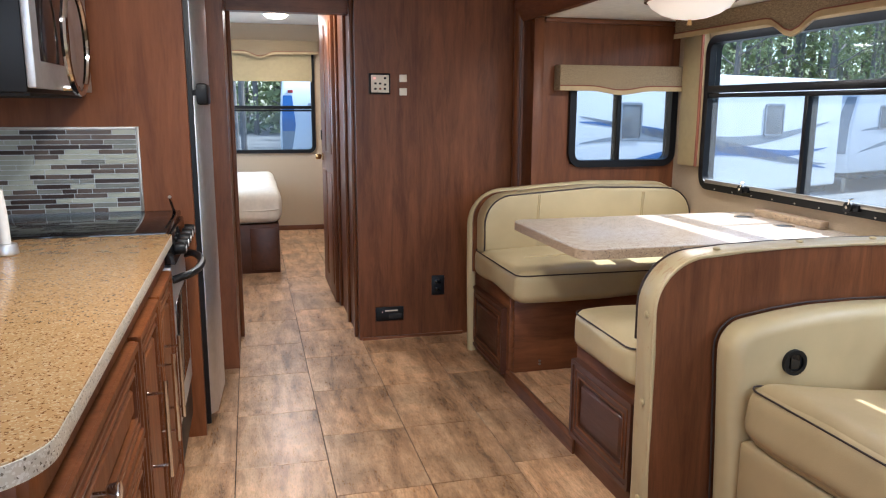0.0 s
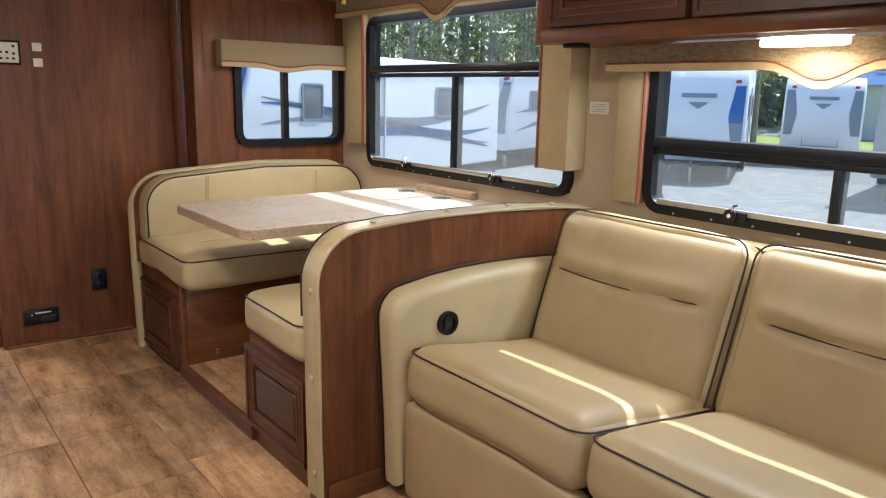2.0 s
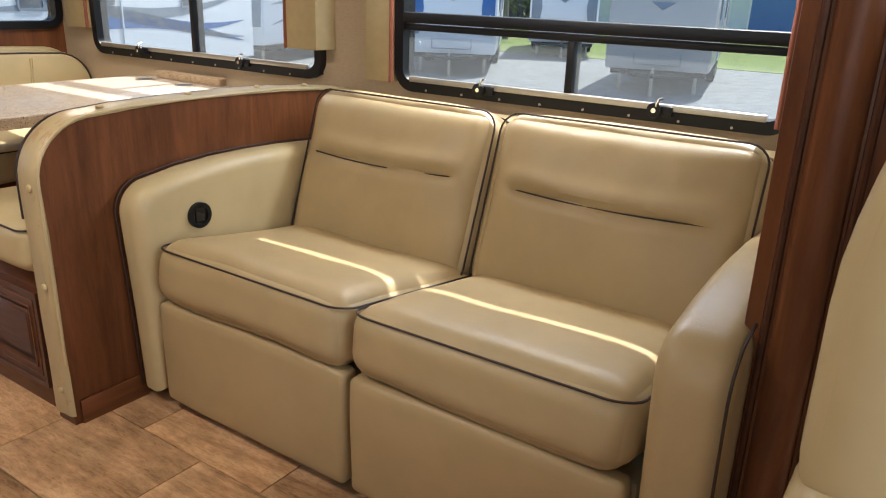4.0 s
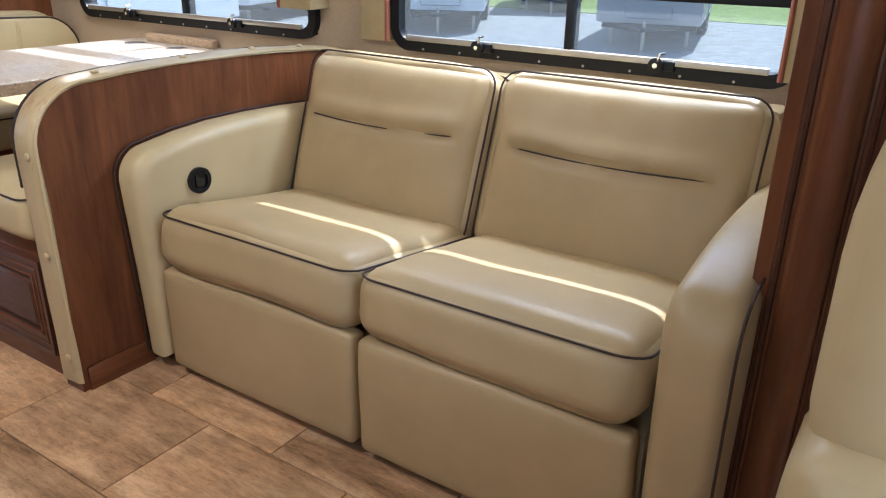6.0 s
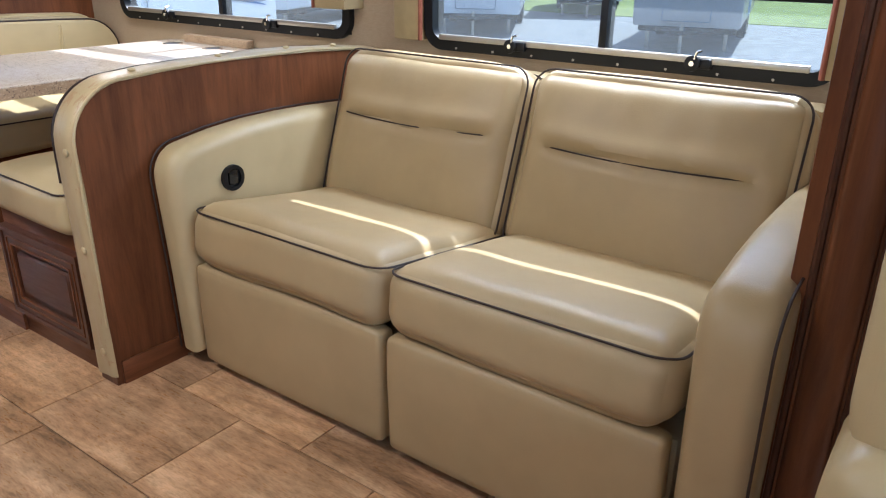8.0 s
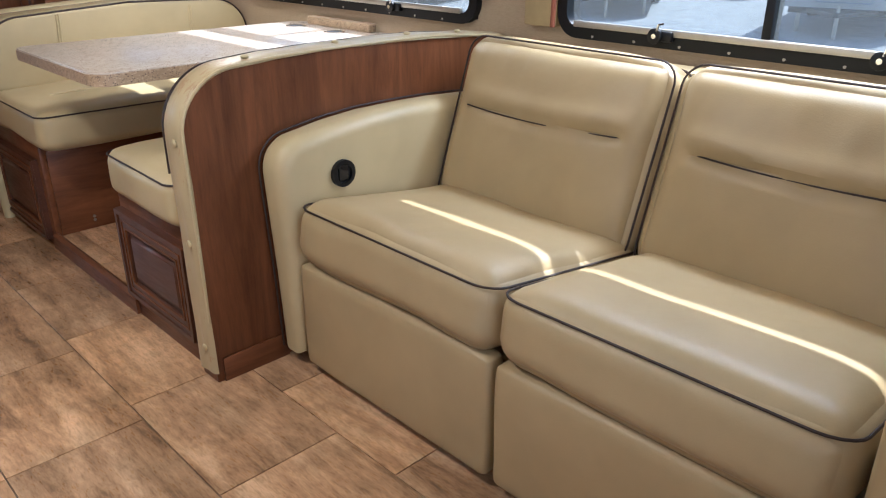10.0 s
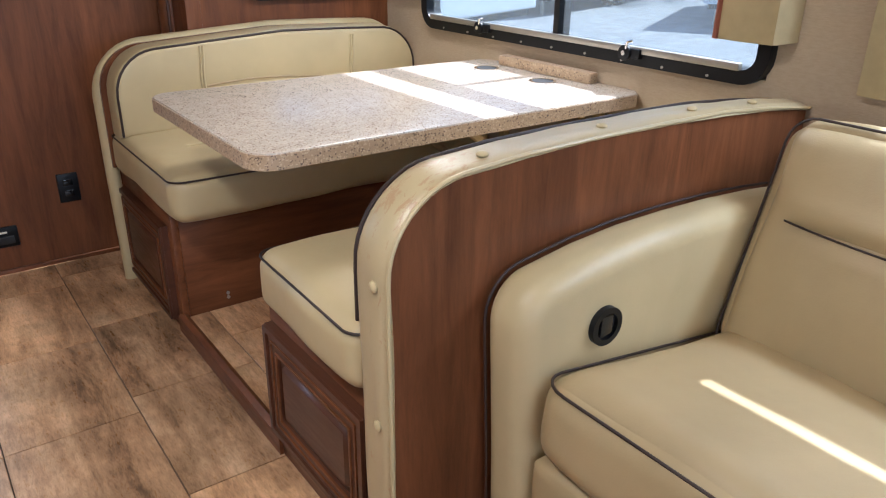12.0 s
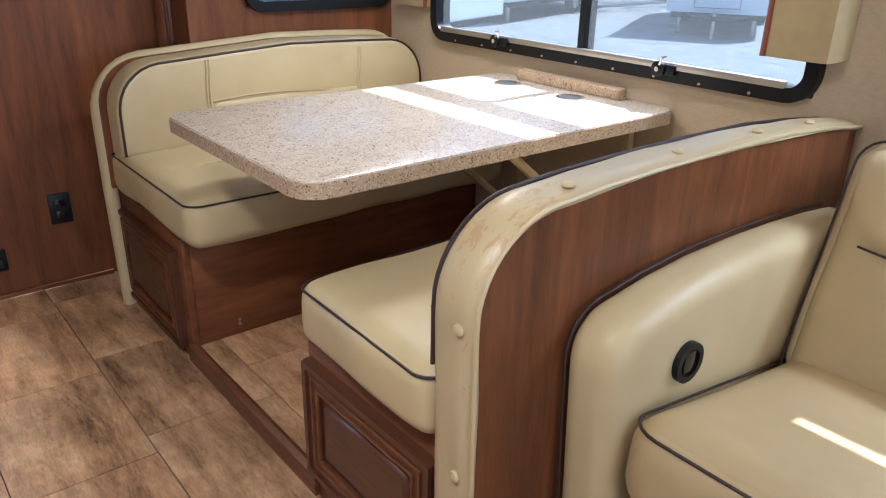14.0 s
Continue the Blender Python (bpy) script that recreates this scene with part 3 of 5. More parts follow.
def curtain_leg(y0, y1, z0, z1, x0, side, label):
    """A stiff padded side panel with a folded return and a rust edge towards the window."""
    ob = empty("curtain_panel", label, "curtain", "window side panels")
    outline = [(x0, y0), (x0 - 0.006, (y0 + y1) / 2), (x0, y1), (x0 + 0.02, y1 + 0.004), (2.188, y1 + 0.004), (2.188, y0 - 0.004), (x0 + 0.02, y0 - 0.004)]
    part("panel", bm_prism(outline, z0, z1, "Z", 0.003), CURTAIN, ob)
    ye = y1 + 0.002 if side > 0 else y0 - 0.002
    part("edge_cord", bm_tube([(x0 + 0.001, ye, z0), (x0 + 0.003, ye, z0 + 0.2), (x0 + 0.001, ye, z1)], 0.008), RUSTTRIM, ob, "rust brown edging cord")
    return ob


curtain_leg(3.60, 3.765, 0.985, 1.66, 2.150, -1, "pale beige padded side panel of the dinette window")
curtain_leg(2.065, 2.215, 0.988, 1.66, 2.090, 1, "olive beige padded side panel with return")
curtain_leg(1.775, 1.885, 0.900, 1.36, 2.150, -1, "olive beige padded side panel beside the sofa window")
curtain_leg(0.385, 0.500, 0.900, 1.36, 2.120, 1, "olive beige side panel with twisted rust cord")

# unseen roller added outside the sofa window, sized to cut the sun to a strip
aw = empty("window_awning", "unseen white roller added outside the sofa window to block sun", "awning")
part("roller", bm_tube([(2.46, 0.2, 1.670), (2.46, 2.04, 1.670)], 0.046, seg=14), RVWHITE, aw)
for y in (0.22, 2.02):
    part("arm", bm_box(2.25, 2.46, y - 0.01, y + 0.01, 1.645, 1.675, 0.003), ALU, aw)
structure("outer_wall_above_slide", bm_box(1.40, 2.27, 0.18, 3.95, 1.80, 1.86), RVWHITE, "white slide-out roof", "roof")


# ---- sofa ----
sofa = empty("sofa", "two-seat tan leather sofa with dark piping below the window", "sofa")


def rim(sx, sy, z, r, n=5):
    return [(a, b, z) for a, b in rounded(-sx / 2, sx / 2, -sy / 2, sy / 2, r, n)]


def piped(name, parent, dims, r, m, crown, material, rims=(1,), seed=0, wob=0.004, prad=0.0029, n=16, power=2, tuck=None):
    sx, sy, sz = dims
    ob = part(name, moved(bm_cushion(sx, sy, sz, r, crown, n, wob=wob, seed=seed, power=power, tuck=tuck), m), material, parent)
    for s in rims:
        pts = [Vector(p) + Vector(noise.noise_vector(Vector(p) * 5 + Vector((seed, seed * 2.3, 0)))) * wob for p in rim(sx - 0.010 + crown * 0.45, sy - 0.010 + crown * 0.45, s * (sz / 2 - r * 0.36), r)]
        part("piping", bm_tube([m @ p for p in pts], prad, True, 6), PIPING, ob, "dark brown piping")
    return ob


SEATS = ((0.492, 1.174), (1.186, 1.884))
for i, (y0, y1) in enumerate(SEATS):
    # the seats slope down towards the back
    m = pose(1.527, (y0 + y1) / 2, 0.402, 0, 8.5, 0)
    piped("seat_cushion", sofa, (0.600, y1 - y0, 0.175), 0.060, m, 0.015, LEATHER, seed=i + 1, wob=0.008, n=26, power=5)
    part("front_panel", moved(bm_cushion(0.06, y1 - y0 - 0.004, 0.312, 0.018, 0.004, 10, wob=0.003, seed=i), pose(1.268, (y0 + y1) / 2, 0.191)), LEATHER, sofa)
along, out = Vector((0.316, 0, 0.949)), Vector((-0.949, 0, 0.316))
for i, (y0, y1) in enumerate(((0.466, 1.172), (1.202, 1.880))):
    c = Vector((1.828, (y0 + y1) / 2, 0.648)) - out * 0.064
    m = Matrix(((along.x, 0, out.x, c.x), (0, 1, 0, c.y), (along.z, 0, out.z, c.z), (0, 0, 0, 1)))
    back = piped("back_cushion", sofa, (0.505, y1 - y0, 0.16), 0.052, m, 0.034, LEATHER, seed=i + 4, wob=0.006, n=52, power=4, tuck=0.056)
    w = (y1 - y0) / 2
    seam = [m @ Vector((0.056 - 0.018 * (1 - (0.80 * k / 8) ** 2), w * 0.80 * k / 8, 0.0805 + 0.034 * (1 - (0.80 * k / 8) ** 4) - 0.009)) for k in range(-8, 9)]
    part("seam", bm_tube(seam, 0.0022, seg=6), PIPING, back, "dark tuck seam")
    # rear piping, seen over the top and at the outer end
    part("piping", bm_tube([m @ Vector(p) for p in rim(0.507, y1 - y0, -0.058, 0.052)], 0.0034, True, 6), PIPING, back, "dark brown piping")
part("body", bm_box(1.31, 2.10, 0.49, 1.885, 0.045, 0.315, 0.01), LEATHER, sofa)
part("back_body", bm_prism([(1.90, 0.36), (2.15, 0.36), (2.15, 0.84), (2.05, 0.84)], 0.47, 1.90, "Y", 0.02), LEATHER, sofa)


def arm_outline():
    pts = [(1.236, 0.045), (1.226, 0.30), (1.211, 0.56)]
    for k in range(7):
        q = radians(180 - 76 * k / 6)
        pts.append((1.302 + 0.092 * math.cos(q), 0.592 + 0.092 * math.sin(q)))
    pts += [(1.40, 0.700), (1.52, 0.710), (1.66, 0.712), (1.80, 0.709), (1.95, 0.70), (2.05, 0.69), (2.05, 0.045)]
    return pts


for y0, y1, inner in ((1.890, 2.004, -1), (0.335, 0.472, 1)):
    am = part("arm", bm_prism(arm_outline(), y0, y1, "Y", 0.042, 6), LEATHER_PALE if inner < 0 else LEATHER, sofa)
    ye = y1 - 0.012 if inner < 0 else y0 + 0.004
    top = arm_outline()[2:-2]
    ys = y0 + 0.042 if inner < 0 else y1 - 0.042
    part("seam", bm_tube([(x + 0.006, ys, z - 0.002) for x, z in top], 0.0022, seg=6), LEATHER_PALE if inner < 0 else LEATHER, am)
    # outer piping; on the far arm it also draws the shaded gap to the divider
    part("piping", bm_tube([(x, ye, z) for x, z in arm_outline()[:-1]], 0.0028, seg=6), PIPING, am, "dark brown piping")
kn = part("recliner_handle", bm_frame(1.367, 1.443, 0.527, 0.603, 0.037, 0.012, 1.878, 1.894, "Y"), BLACK, sofa, "round black plastic recliner release")
part("cup", bm_cyl(0.030, 0.030, 0.006, 24, (1.405, 1.889, 0.565), "Y"), RUBBER, kn)
part("lever", bm_box(1.389, 1.421, 1.879, 1.889, 0.545, 0.590, 0.004), BLACKGLOSS, kn)
for x, y in ((1.33, 0.55), (1.33, 1.82), (2.0, 0.55), (2.0, 1.82)):
    part("foot", bm_cyl(0.02, 0.025, 0.05, 12, (x, y, 0.027 if x < 1.4 else 0.07)), BLACK, sofa)

# ---- rounded divider between sofa and dinette ----
div = empty("divider_panel", "cherry wood arched divider with worn padded beige edge", "divider")


def arch_line(off=0.0):
    pts = [(1.024 - off, 0.0), (1.022 - off, 0.2), (1.020 - off, 0.42), (1.018 - off, 0.60), (1.018 - off, 0.70)]
    for k in range(1, 11):
        q = radians(180 - 84 * k / 10)
        pts.append((1.178 + (0.160 + off) * math.cos(q), 0.708 + (0.156 + off) * math.sin(q)))
    pts += [(1.289, 0.873 + off), (1.45, 0.877 + off), (1.65, 0.878 + off), (1.85, 0.876 + off), (2.02, 0.864 + off), (2.187, 0.846 + off)]
    return pts


part("panel", bm_prism(arch_line(-0.002) + [(2.187, 0.0)], 2.008, 2.090, "Y"), WOOD, div)
part("plinth", bm_box(1.045, 1.26, 1.999, 2.008, 0.0, 0.075, 0.003), WOOD_X, div)


def worn_leather():
    m = leather("worn_padded_edge", (0.45, 0.355, 0.20), 0.36)
    nt = m.node_tree
    b = nt.nodes["Principled BSDF"]
    src = b.inputs["Base Color"].links[0].from_socket
    n1 = noise_of(nt, coords(nt, (1, 2.2, 1), "World"), 24, 6, 0.75, 0.8)
    sep = nt.nodes.new("ShaderNodeSeparateXYZ")
    g = nt.nodes.new("ShaderNodeNewGeometry")
    nt.links.new(g.outputs["Position"], sep.inputs[0])
    # cracking is worst over the rounded shoulder, around x = 1.1
    d = nt.nodes.new("ShaderNodeMath")
    d.operation = "SUBTRACT"
    d.inputs[1].default_value = 1.12
    nt.links.new(sep.outputs["X"], d.inputs[0])
    ab = nt.nodes.new("ShaderNodeMath")
    ab.operation = "ABSOLUTE"
    nt.links.new(d.outputs[0], ab.inputs[0])
    near = nt.nodes.new("ShaderNodeMapRange")
    near.inputs["From Min"].default_value, near.inputs["From Max"].default_value = 0.05, 0.24
    near.inputs["To Min"].default_value, near.inputs["To Max"].default_value = 0.06, -0.25
    nt.links.new(ab.outputs[0], near.inputs["Value"])
    s = nt.nodes.new("ShaderNodeMath")
    s.operation = "ADD"
    nt.links.new(n1, s.inputs[0])
    nt.links.new(near.outputs[0], s.inputs[1])
    mask = ramp(nt, s.outputs[0], [(0.575, (0, 0, 0)), (0.60, (1, 1, 1))])
    nt.links.new(mixed(nt, src, (0.40, 0.265, 0.140), mask), b.inputs["Base Color"])
    return m


PAD = worn_leather()


def padded_strip(y0, y1, thick):
    """Upholstered band over the divider's edge, puckered between its buttons."""
    bm = bmesh.new()
    line = []
    base = arch_line()
    for (xa, za), (xb, zb) in zip(base, base[1:]):
        steps = max(1, int(math.hypot(xb - xa, zb - za) / 0.03))
        line += [(xa + (xb - xa) * k / steps, za + (zb - za) * k / steps) for k in range(steps)]
    line.append(base[-1])
    rows = []
    n = 10
    for i, (x, z) in enumerate(line):
        xa, za = line[max(0, i - 2)]
        xb, zb = line[min(len(line) - 1, i + 2)]
        t = Vector((xb - xa, zb - za)).normalized()
        nx, nz = -t.y, t.x
        if i == 0:
            z = 0.045
        row = []
        for j in range(n + 1):
            v = j / n * 2 - 1
            h = thick * (1 - abs(v) ** 4) + 0.004 * noise.noise(Vector((x * 6, v * 1.5, z * 6))) - 0.003
            y = (y0 + y1) / 2 + v * (y1 - y0) / 2 + 0.006 * noise.noise(Vector((x * 5, z * 5, 3)))
            row.append(bm.verts.new((x + nx * h, y, z + nz * h)))
        rows.append(row)
    for r0, r1 in zip(rows, rows[1:]):
        for a in range(n):
            bm.faces.new((r0[a], r0[a + 1], r1[a + 1], r1[a]))
    bmesh.ops.recalc_face_normals(bm, faces=bm.faces)
    return bm


part("padded_edge", padded_strip(1.998, 2.100, 0.013), PAD, div, "cracked beige vinyl padding")
part("edge_welt", bm_tube([(x, 1.999, z) for x, z in arch_line(0.003)[1:]], 0.004, seg=6), LEATHER_PALE, div, "pale welt along the padding")
part("edge_welt", bm_tube([(x, 2.101, z) for x, z in arch_line(0.003)[3:]], 0.004, seg=6), PIPING, div, "dark piping along the padding")
for x, z in ((1.010, 0.115), (1.007, 0.425), (1.006, 0.695), (1.222, 0.881), (1.507, 0.890), (1.775, 0.890), (1.99, 0.879)):
    b = bmesh.new()
    bmesh.ops.create_uvsphere(b, u_segments=14, v_segments=8, radius=0.011)
    sc = (0.5, 1, 1) if x < 1.1 else (1, 1, 0.5)
    part("button", moved(b, Matrix.Translation((x, 2.030, z)) @ Matrix.Diagonal((*sc, 1))), LEATHER_PALE, div, "covered upholstery button")


# ---- dinette benches ----
def raised_door(parent, y0, y1, z0, z1, x, name="door", material=WOOD_DARK):
    """A framed cupboard door with a raised centre panel; it faces -x."""
    d = part(name, wall_with_holes("X", x - 0.020, x, y0, y1, z0, z1, [(y0 + 0.055, y1 - 0.055, z0 + 0.055, z1 - 0.055)]), material, parent)
    part("panel", bm_box(x - 0.010, x - 0.002, y0 + 0.050, y1 - 0.050, z0 + 0.050, z1 - 0.050), material, d)
    part("raised_field", bm_box(x - 0.021, x - 0.001, y0 + 0.074, y1 - 0.074, z0 + 0.074, z1 - 0.074, 0.0095, 1), material, d)
    part("edge_moulding", bm_frame(y0 + 0.001, y1 - 0.001, z0 + 0.001, z1 - 0.001, 0.004, 0.014, x - 0.027, x - 0.019, "X"), material, d)
    # beads take a lighter wood, putting the moulding's highlight into the colour
    for e in (0.052, 0.030):
        part("bead", bm_frame(y0 + e, y1 - e, z0 + e, z1 - e, 0.003, 0.005, x - 0.024, x - 0.018, "X"), WOOD_Y, d)
    return d


def bench(y0, y1, label):
    ob = empty("dinette_bench", label, "bench", "dinette benches")
    part("base_front", bm_box(1.045, 1.070, y0, y1, 0.0, 0.432, 0.003), WOOD_Y, ob)
    part("base_side", bm_box(1.070, 2.187, y1 - 0.02 if y0 < 2.3 else y0, y1 if y0 < 2.3 else y0 + 0.02, 0.046, 0.432, 0.002), WOOD_X, ob)
    part("base_top", bm_box(1.070, 2.187, y0 + 0.02, y1 - 0.02, 0.412, 0.428), WOOD_X, ob)
    return ob


near_bench = bench(2.101, 2.575, "tan vinyl dinette bench with cherry wood base and glazed door")
far_bench = bench(3.315, 3.865, "tan vinyl dinette bench with curved high back")
raised_door(near_bench, 2.112, 2.562, 0.085, 0.382, 1.045)
raised_door(far_bench, 3.352, 3.850, 0.035, 0.360, 1.045)
for parent, y0, y1, s in ((near_bench, 2.105, 2.568, 11), (far_bench, 3.135, 3.80, 12)):
    piped("seat_cushion", parent, (1.150, y1 - y0, 0.140), 0.04, pose(1.590, (y0 + y1) / 2, 0.502), 0.018, LEATHER_PALE, seed=s, wob=0.012, n=30)
    yt = y0 + (y1 - y0) * (0.40 if s == 11 else 0.45)
    part("tuck_seam", bm_tube([(1.16 + 0.09 * k, yt + 0.004 * math.sin(k), 0.579 + 0.010 * math.sin(k * math.pi / 10)) for k in range(11)], 0.004, seg=6), LEATHER_PALE, parent)
for x, y, z in ((1.20, 3.312, 0.085), (1.20, 3.312, 0.10), (1.43, 3.312, 0.085)):
    part("screw_cap", bm_cyl(0.006, 0.006, 0.004, 10, (x, y, z), "Y"), ALU, far_bench)
part("seat_back", moved(bm_cushion(0.84, 0.07, 0.30, 0.033, 0.008, 12, wob=0.004, seed=3), pose(1.75, 2.134, 0.69)), LEATHER_PALE, near_bench)


def back_line(x0, x1, r0, r1, top, foot, n=8):
    """The arched outline of the high back, from foot to foot."""
    pts = [(x0, foot)]
    for k in range(n + 1):
        q = radians(180 - 84 * k / n)
        pts.append((x0 + r0 + r0 * math.cos(q), top - 0.030 - r0 + r0 * math.sin(q)))
    pts += [(1.40, top - 0.014), (1.62, top), (1.88, top - 0.006)]
    for k in range(n + 1):
        q = radians(84 - 84 * k / n)
        pts.append((x1 - r1 + r1 * math.cos(q), top - 0.012 - r1 + r1 * math.sin(q)))
    pts.append((x1, foot))
    return pts


fb = part("seat_back", bm_prism(back_line(1.022, 2.187, 0.15, 0.16, 0.888, 0.568), 3.660, 3.79, "Y", 0.022, 4), LEATHER_PALE, far_bench, "pale vinyl padded back with dark piping")
part("piping", bm_tube([(x, 3.665, z) for x, z in back_line(1.030, 2.181, 0.145, 0.155, 0.882, 0.575)], 0.0042, seg=6), PIPING, fb)
for x in (1.315, 1.895):
    for dx in (-0.005, 0.005):
        part("seam", bm_tube([(x + dx + 0.003 * math.sin(k), 3.659, 0.58 + 0.034 * k) for k in range(9)], 0.0042, seg=6), LEATHER_PALE, fb)
part("seam", bm_tube([(1.325 + 0.057 * k, 3.659, 0.716 + 0.010 * math.sin(k * 0.5)) for k in range(11)], 0.0034, seg=6), LEATHER, fb)
part("padded_fold", moved(bm_cushion(0.56, 0.03, 0.09, 0.014, 0.006, 10, wob=0.006, seed=31), pose(1.605, 3.667, 0.668)), LEATHER_PALE, fb, "soft fold under the stitched line")
# the outer roll of the back runs down to the floor as a strip
WING = [(0.997, 0.012)] + back_line(0.990, 2.188, 0.165, 0.17, 0.893, 0.45)
part("back_board", bm_prism(back_line(1.010, 2.186, 0.15, 0.16, 0.884, 0.44), 3.80, 3.862, "Y"), WOOD, far_bench)
part("back_wing", bm_tube([(x + 0.022, 3.838, z - 0.016) for x, z in WING], 0.024, seg=12), LEATHER_PALE, far_bench, "beige padded roll round the back down to the floor")

# ---- table ----
table = empty("dinette_table", "speckled beige laminate dinette table", "table")
part("tabletop", bm_prism(rounded(1.003, 2.185, 2.480, 3.200, 0.060, 8), 0.763, 0.802, "Z", 0.003), TABLE_TOP, table)
part("edge_band", bm_frame(1.000, 2.187, 2.477, 3.203, 0.063, 0.006, 0.765, 0.798, "Z"), TABLE_EDGE, table, "coarse speckled table edge")
for y in (2.755, 3.022):
    c = part("cup_holder", bm_frame(1.998, 2.082, y - 0.042, y + 0.042, 0.0415, 0.009, 0.800, 0.8065, "Z"), CHROME, table, "chrome-rimmed cup holder")
    part("well", bm_cyl(0.034, 0.034, 0.003, 24, (2.04, y, 0.8035)), RUBBER, c)
for y in (2.62, 3.05):
    lg = part("leg", bm_tube([(1.62, y, 0.765), (1.80, y, 0.62), (2.12, y, 0.36)], 0.013), TRIMBAND, table, "beige folding brace")
    part("upright", bm_box(2.14, 2.165, y - 0.015, y + 0.015, 0.046, 0.765, 0.003), TRIMBAND, table)
part("cross_rail", bm_box(2.0, 2.02, 2.55, 3.12, 0.735, 0.763, 0.003), TRIMBAND, table)
thing("table_ledge", bm_prism(rounded(2.128, 2.172, 2.650, 3.072, 0.012, 4), 0.802, 0.834, "Z", 0.004), TABLE_EDGE, "speckled laminate cleat strip lying on the table", "ledge")

# ---- overhead cabinet and lamps ----
cab = empty("overhead_cabinet", "cherry wood overhead cabinet above the sofa", "cabinet")
part("body", bm_box(1.868, 2.188, 0.305, 2.015, 1.436, 1.738, 0.003), WOOD_Y, cab)
part("corner_post", bm_prism(rounded(1.848, 1.90, 1.95, 2.02, 0.022, 5), 1.432, 1.738, "Z", 0.003), WOOD, cab)
part("bottom_rail", bm_box(1.846, 1.872, 0.305, 1.985, 1.432, 1.478, 0.008), WOOD_Y, cab)
for y0, y1 in ((1.42, 1.945), (0.87, 1.40), (0.33, 0.85)):
    raised_door(cab, y0, y1, 1.482, 1.732, 1.866)
part("hook", bm_box(1.90, 1.96, 1.86, 1.93, 1.420, 1.434, 0.004), BLACK, cab)
ul = empty("cabinet_light", "white oval light under the cabinet, switched on", "light")
part("base", bm_prism([(1.94 + 0.050 * math.cos(k * math.tau / 40), 1.135 + 0.125 * math.sin(k * math.tau / 40)) for k in range(40)], 1.424, 1.434, "Z"), WHITE, ul)
part("diffuser", bm_prism([(1.94 + 0.043 * math.cos(k * math.tau / 40), 1.135 + 0.116 * math.sin(k * math.tau / 40)) for k in range(40)], 1.402, 1.424, "Z", 0.008, 3), LAMP_DIFF, ul)
dl = empty("ceiling_light", "frosted glass bowl ceiling light over the dinette", "light")
bowl = bmesh.new()
rings = [(0.175, -0.012), (0.173, -0.026), (0.155, -0.050), (0.118, -0.074), (0.072, -0.090), (0.03, -0.097), (0.012, -0.098)]
vs = [[bowl.verts.new((r * math.cos(k * math.tau / 32), r * math.sin(k * math.tau / 32), z)) for k in range(32)] for r, z in rings]
for r0, r1 in zip(vs, vs[1:]):
    for k in range(32):
        bowl.faces.new((r0[k], r0[(k + 1) % 32], r1[(k + 1) % 32], r1[k]))
bowl.faces.new(vs[-1])
bmesh.ops.recalc_face_normals(bowl, faces=bowl.faces)
BOWL = (1.68, 2.98, 1.738)
part("bowl", moved(bowl, Matrix.Translation(BOWL)), LAMP_GLASS, dl)
part("rim", bm_frame(BOWL[0] - 0.186, BOWL[0] + 0.186, BOWL[1] - 0.186, BOWL[1] + 0.186, 0.185, 0.014, 1.712, 1.739, "Z"), BRASS, dl, "bronze rim")
part("finial", bm_cyl(0.012, 0.006, 0.025, 14, (BOWL[0], BOWL[1], 1.630)), BRASS, dl)

# ---- fittings on the walls ----
cp = empty("control_panel", "cream control panel with dark frame on the partition", "control panel")
part("frame", bm_box(0.528, 0.641, 4.117, 4.135, 1.350, 1.458, 0.003), BLACK, cp)
part("plate", bm_box(0.538, 0.632, 4.113, 4.118, 1.359, 1.449, 0.002), PLASTIC, cp)
for x, z, mt in ((0.556, 1.432, LED_RED), (0.612, 1.432, BLACK), (0.560, 1.405, BLACK), (0.585, 1.405, BLACK), (0.612, 1.400, BLACK), (0.560, 1.378, BLACK), (0.585, 1.378, RUSTTRIM), (0.610, 1.378, BLACK)):
    part("button", bm_box(x - 0.006, x + 0.006, 4.110, 4.114, z - 0.005, z + 0.005, 0.001), mt, cp)
for z in (1.434, 1.364):
    sw = thing("wall_switch", bm_box(0.692, 0.732, 4.128, 4.135, z - 0.019, z + 0.019, 0.003), PLASTIC, "small pale pink wall switch plate", "switch", "partition switches")
ol = thing("wall_outlet", bm_box(0.868, 0.942, 4.126, 4.135, 0.240, 0.352, 0.003), BLACK, "black wall socket plate", "outlet")
for z in (0.275, 0.317):
    part("socket", bm_box(0.888, 0.922, 4.123, 4.127, z - 0.012, z + 0.012, 0.002), BLACKGLOSS, ol)
gd = thing("gas_detector", bm_box(0.548, 0.705, 4.121, 4.135, 0.108, 0.186, 0.003), BLACK, "black gas detector with red indicator light", "detector")
part("grille", bm_box(0.62, 0.69, 4.118, 4.122, 0.120, 0.150, 0.002), RUBBER, gd)
part("lamp", bm_cyl(0.0022, 0.0022, 0.003, 10, (0.585, 4.120, 0.160), "Y"), LED_RED, gd)
part("label_bar", bm_box(0.60, 0.67, 4.119, 4.122, 0.163, 0.170), PLASTIC, gd)
wp = thing("label_plate", bm_box(2.183, 2.190, 1.955, 2.045, 1.200, 1.246, 0.002), PLASTIC, "small cream plate with fine grey lines", "label")
for k in range(4):
    part("line", bm_box(2.1815, 2.184, 1.965, 2.035, 1.208 + k * 0.009, 1.2105 + k * 0.009), RVGREY, wp)

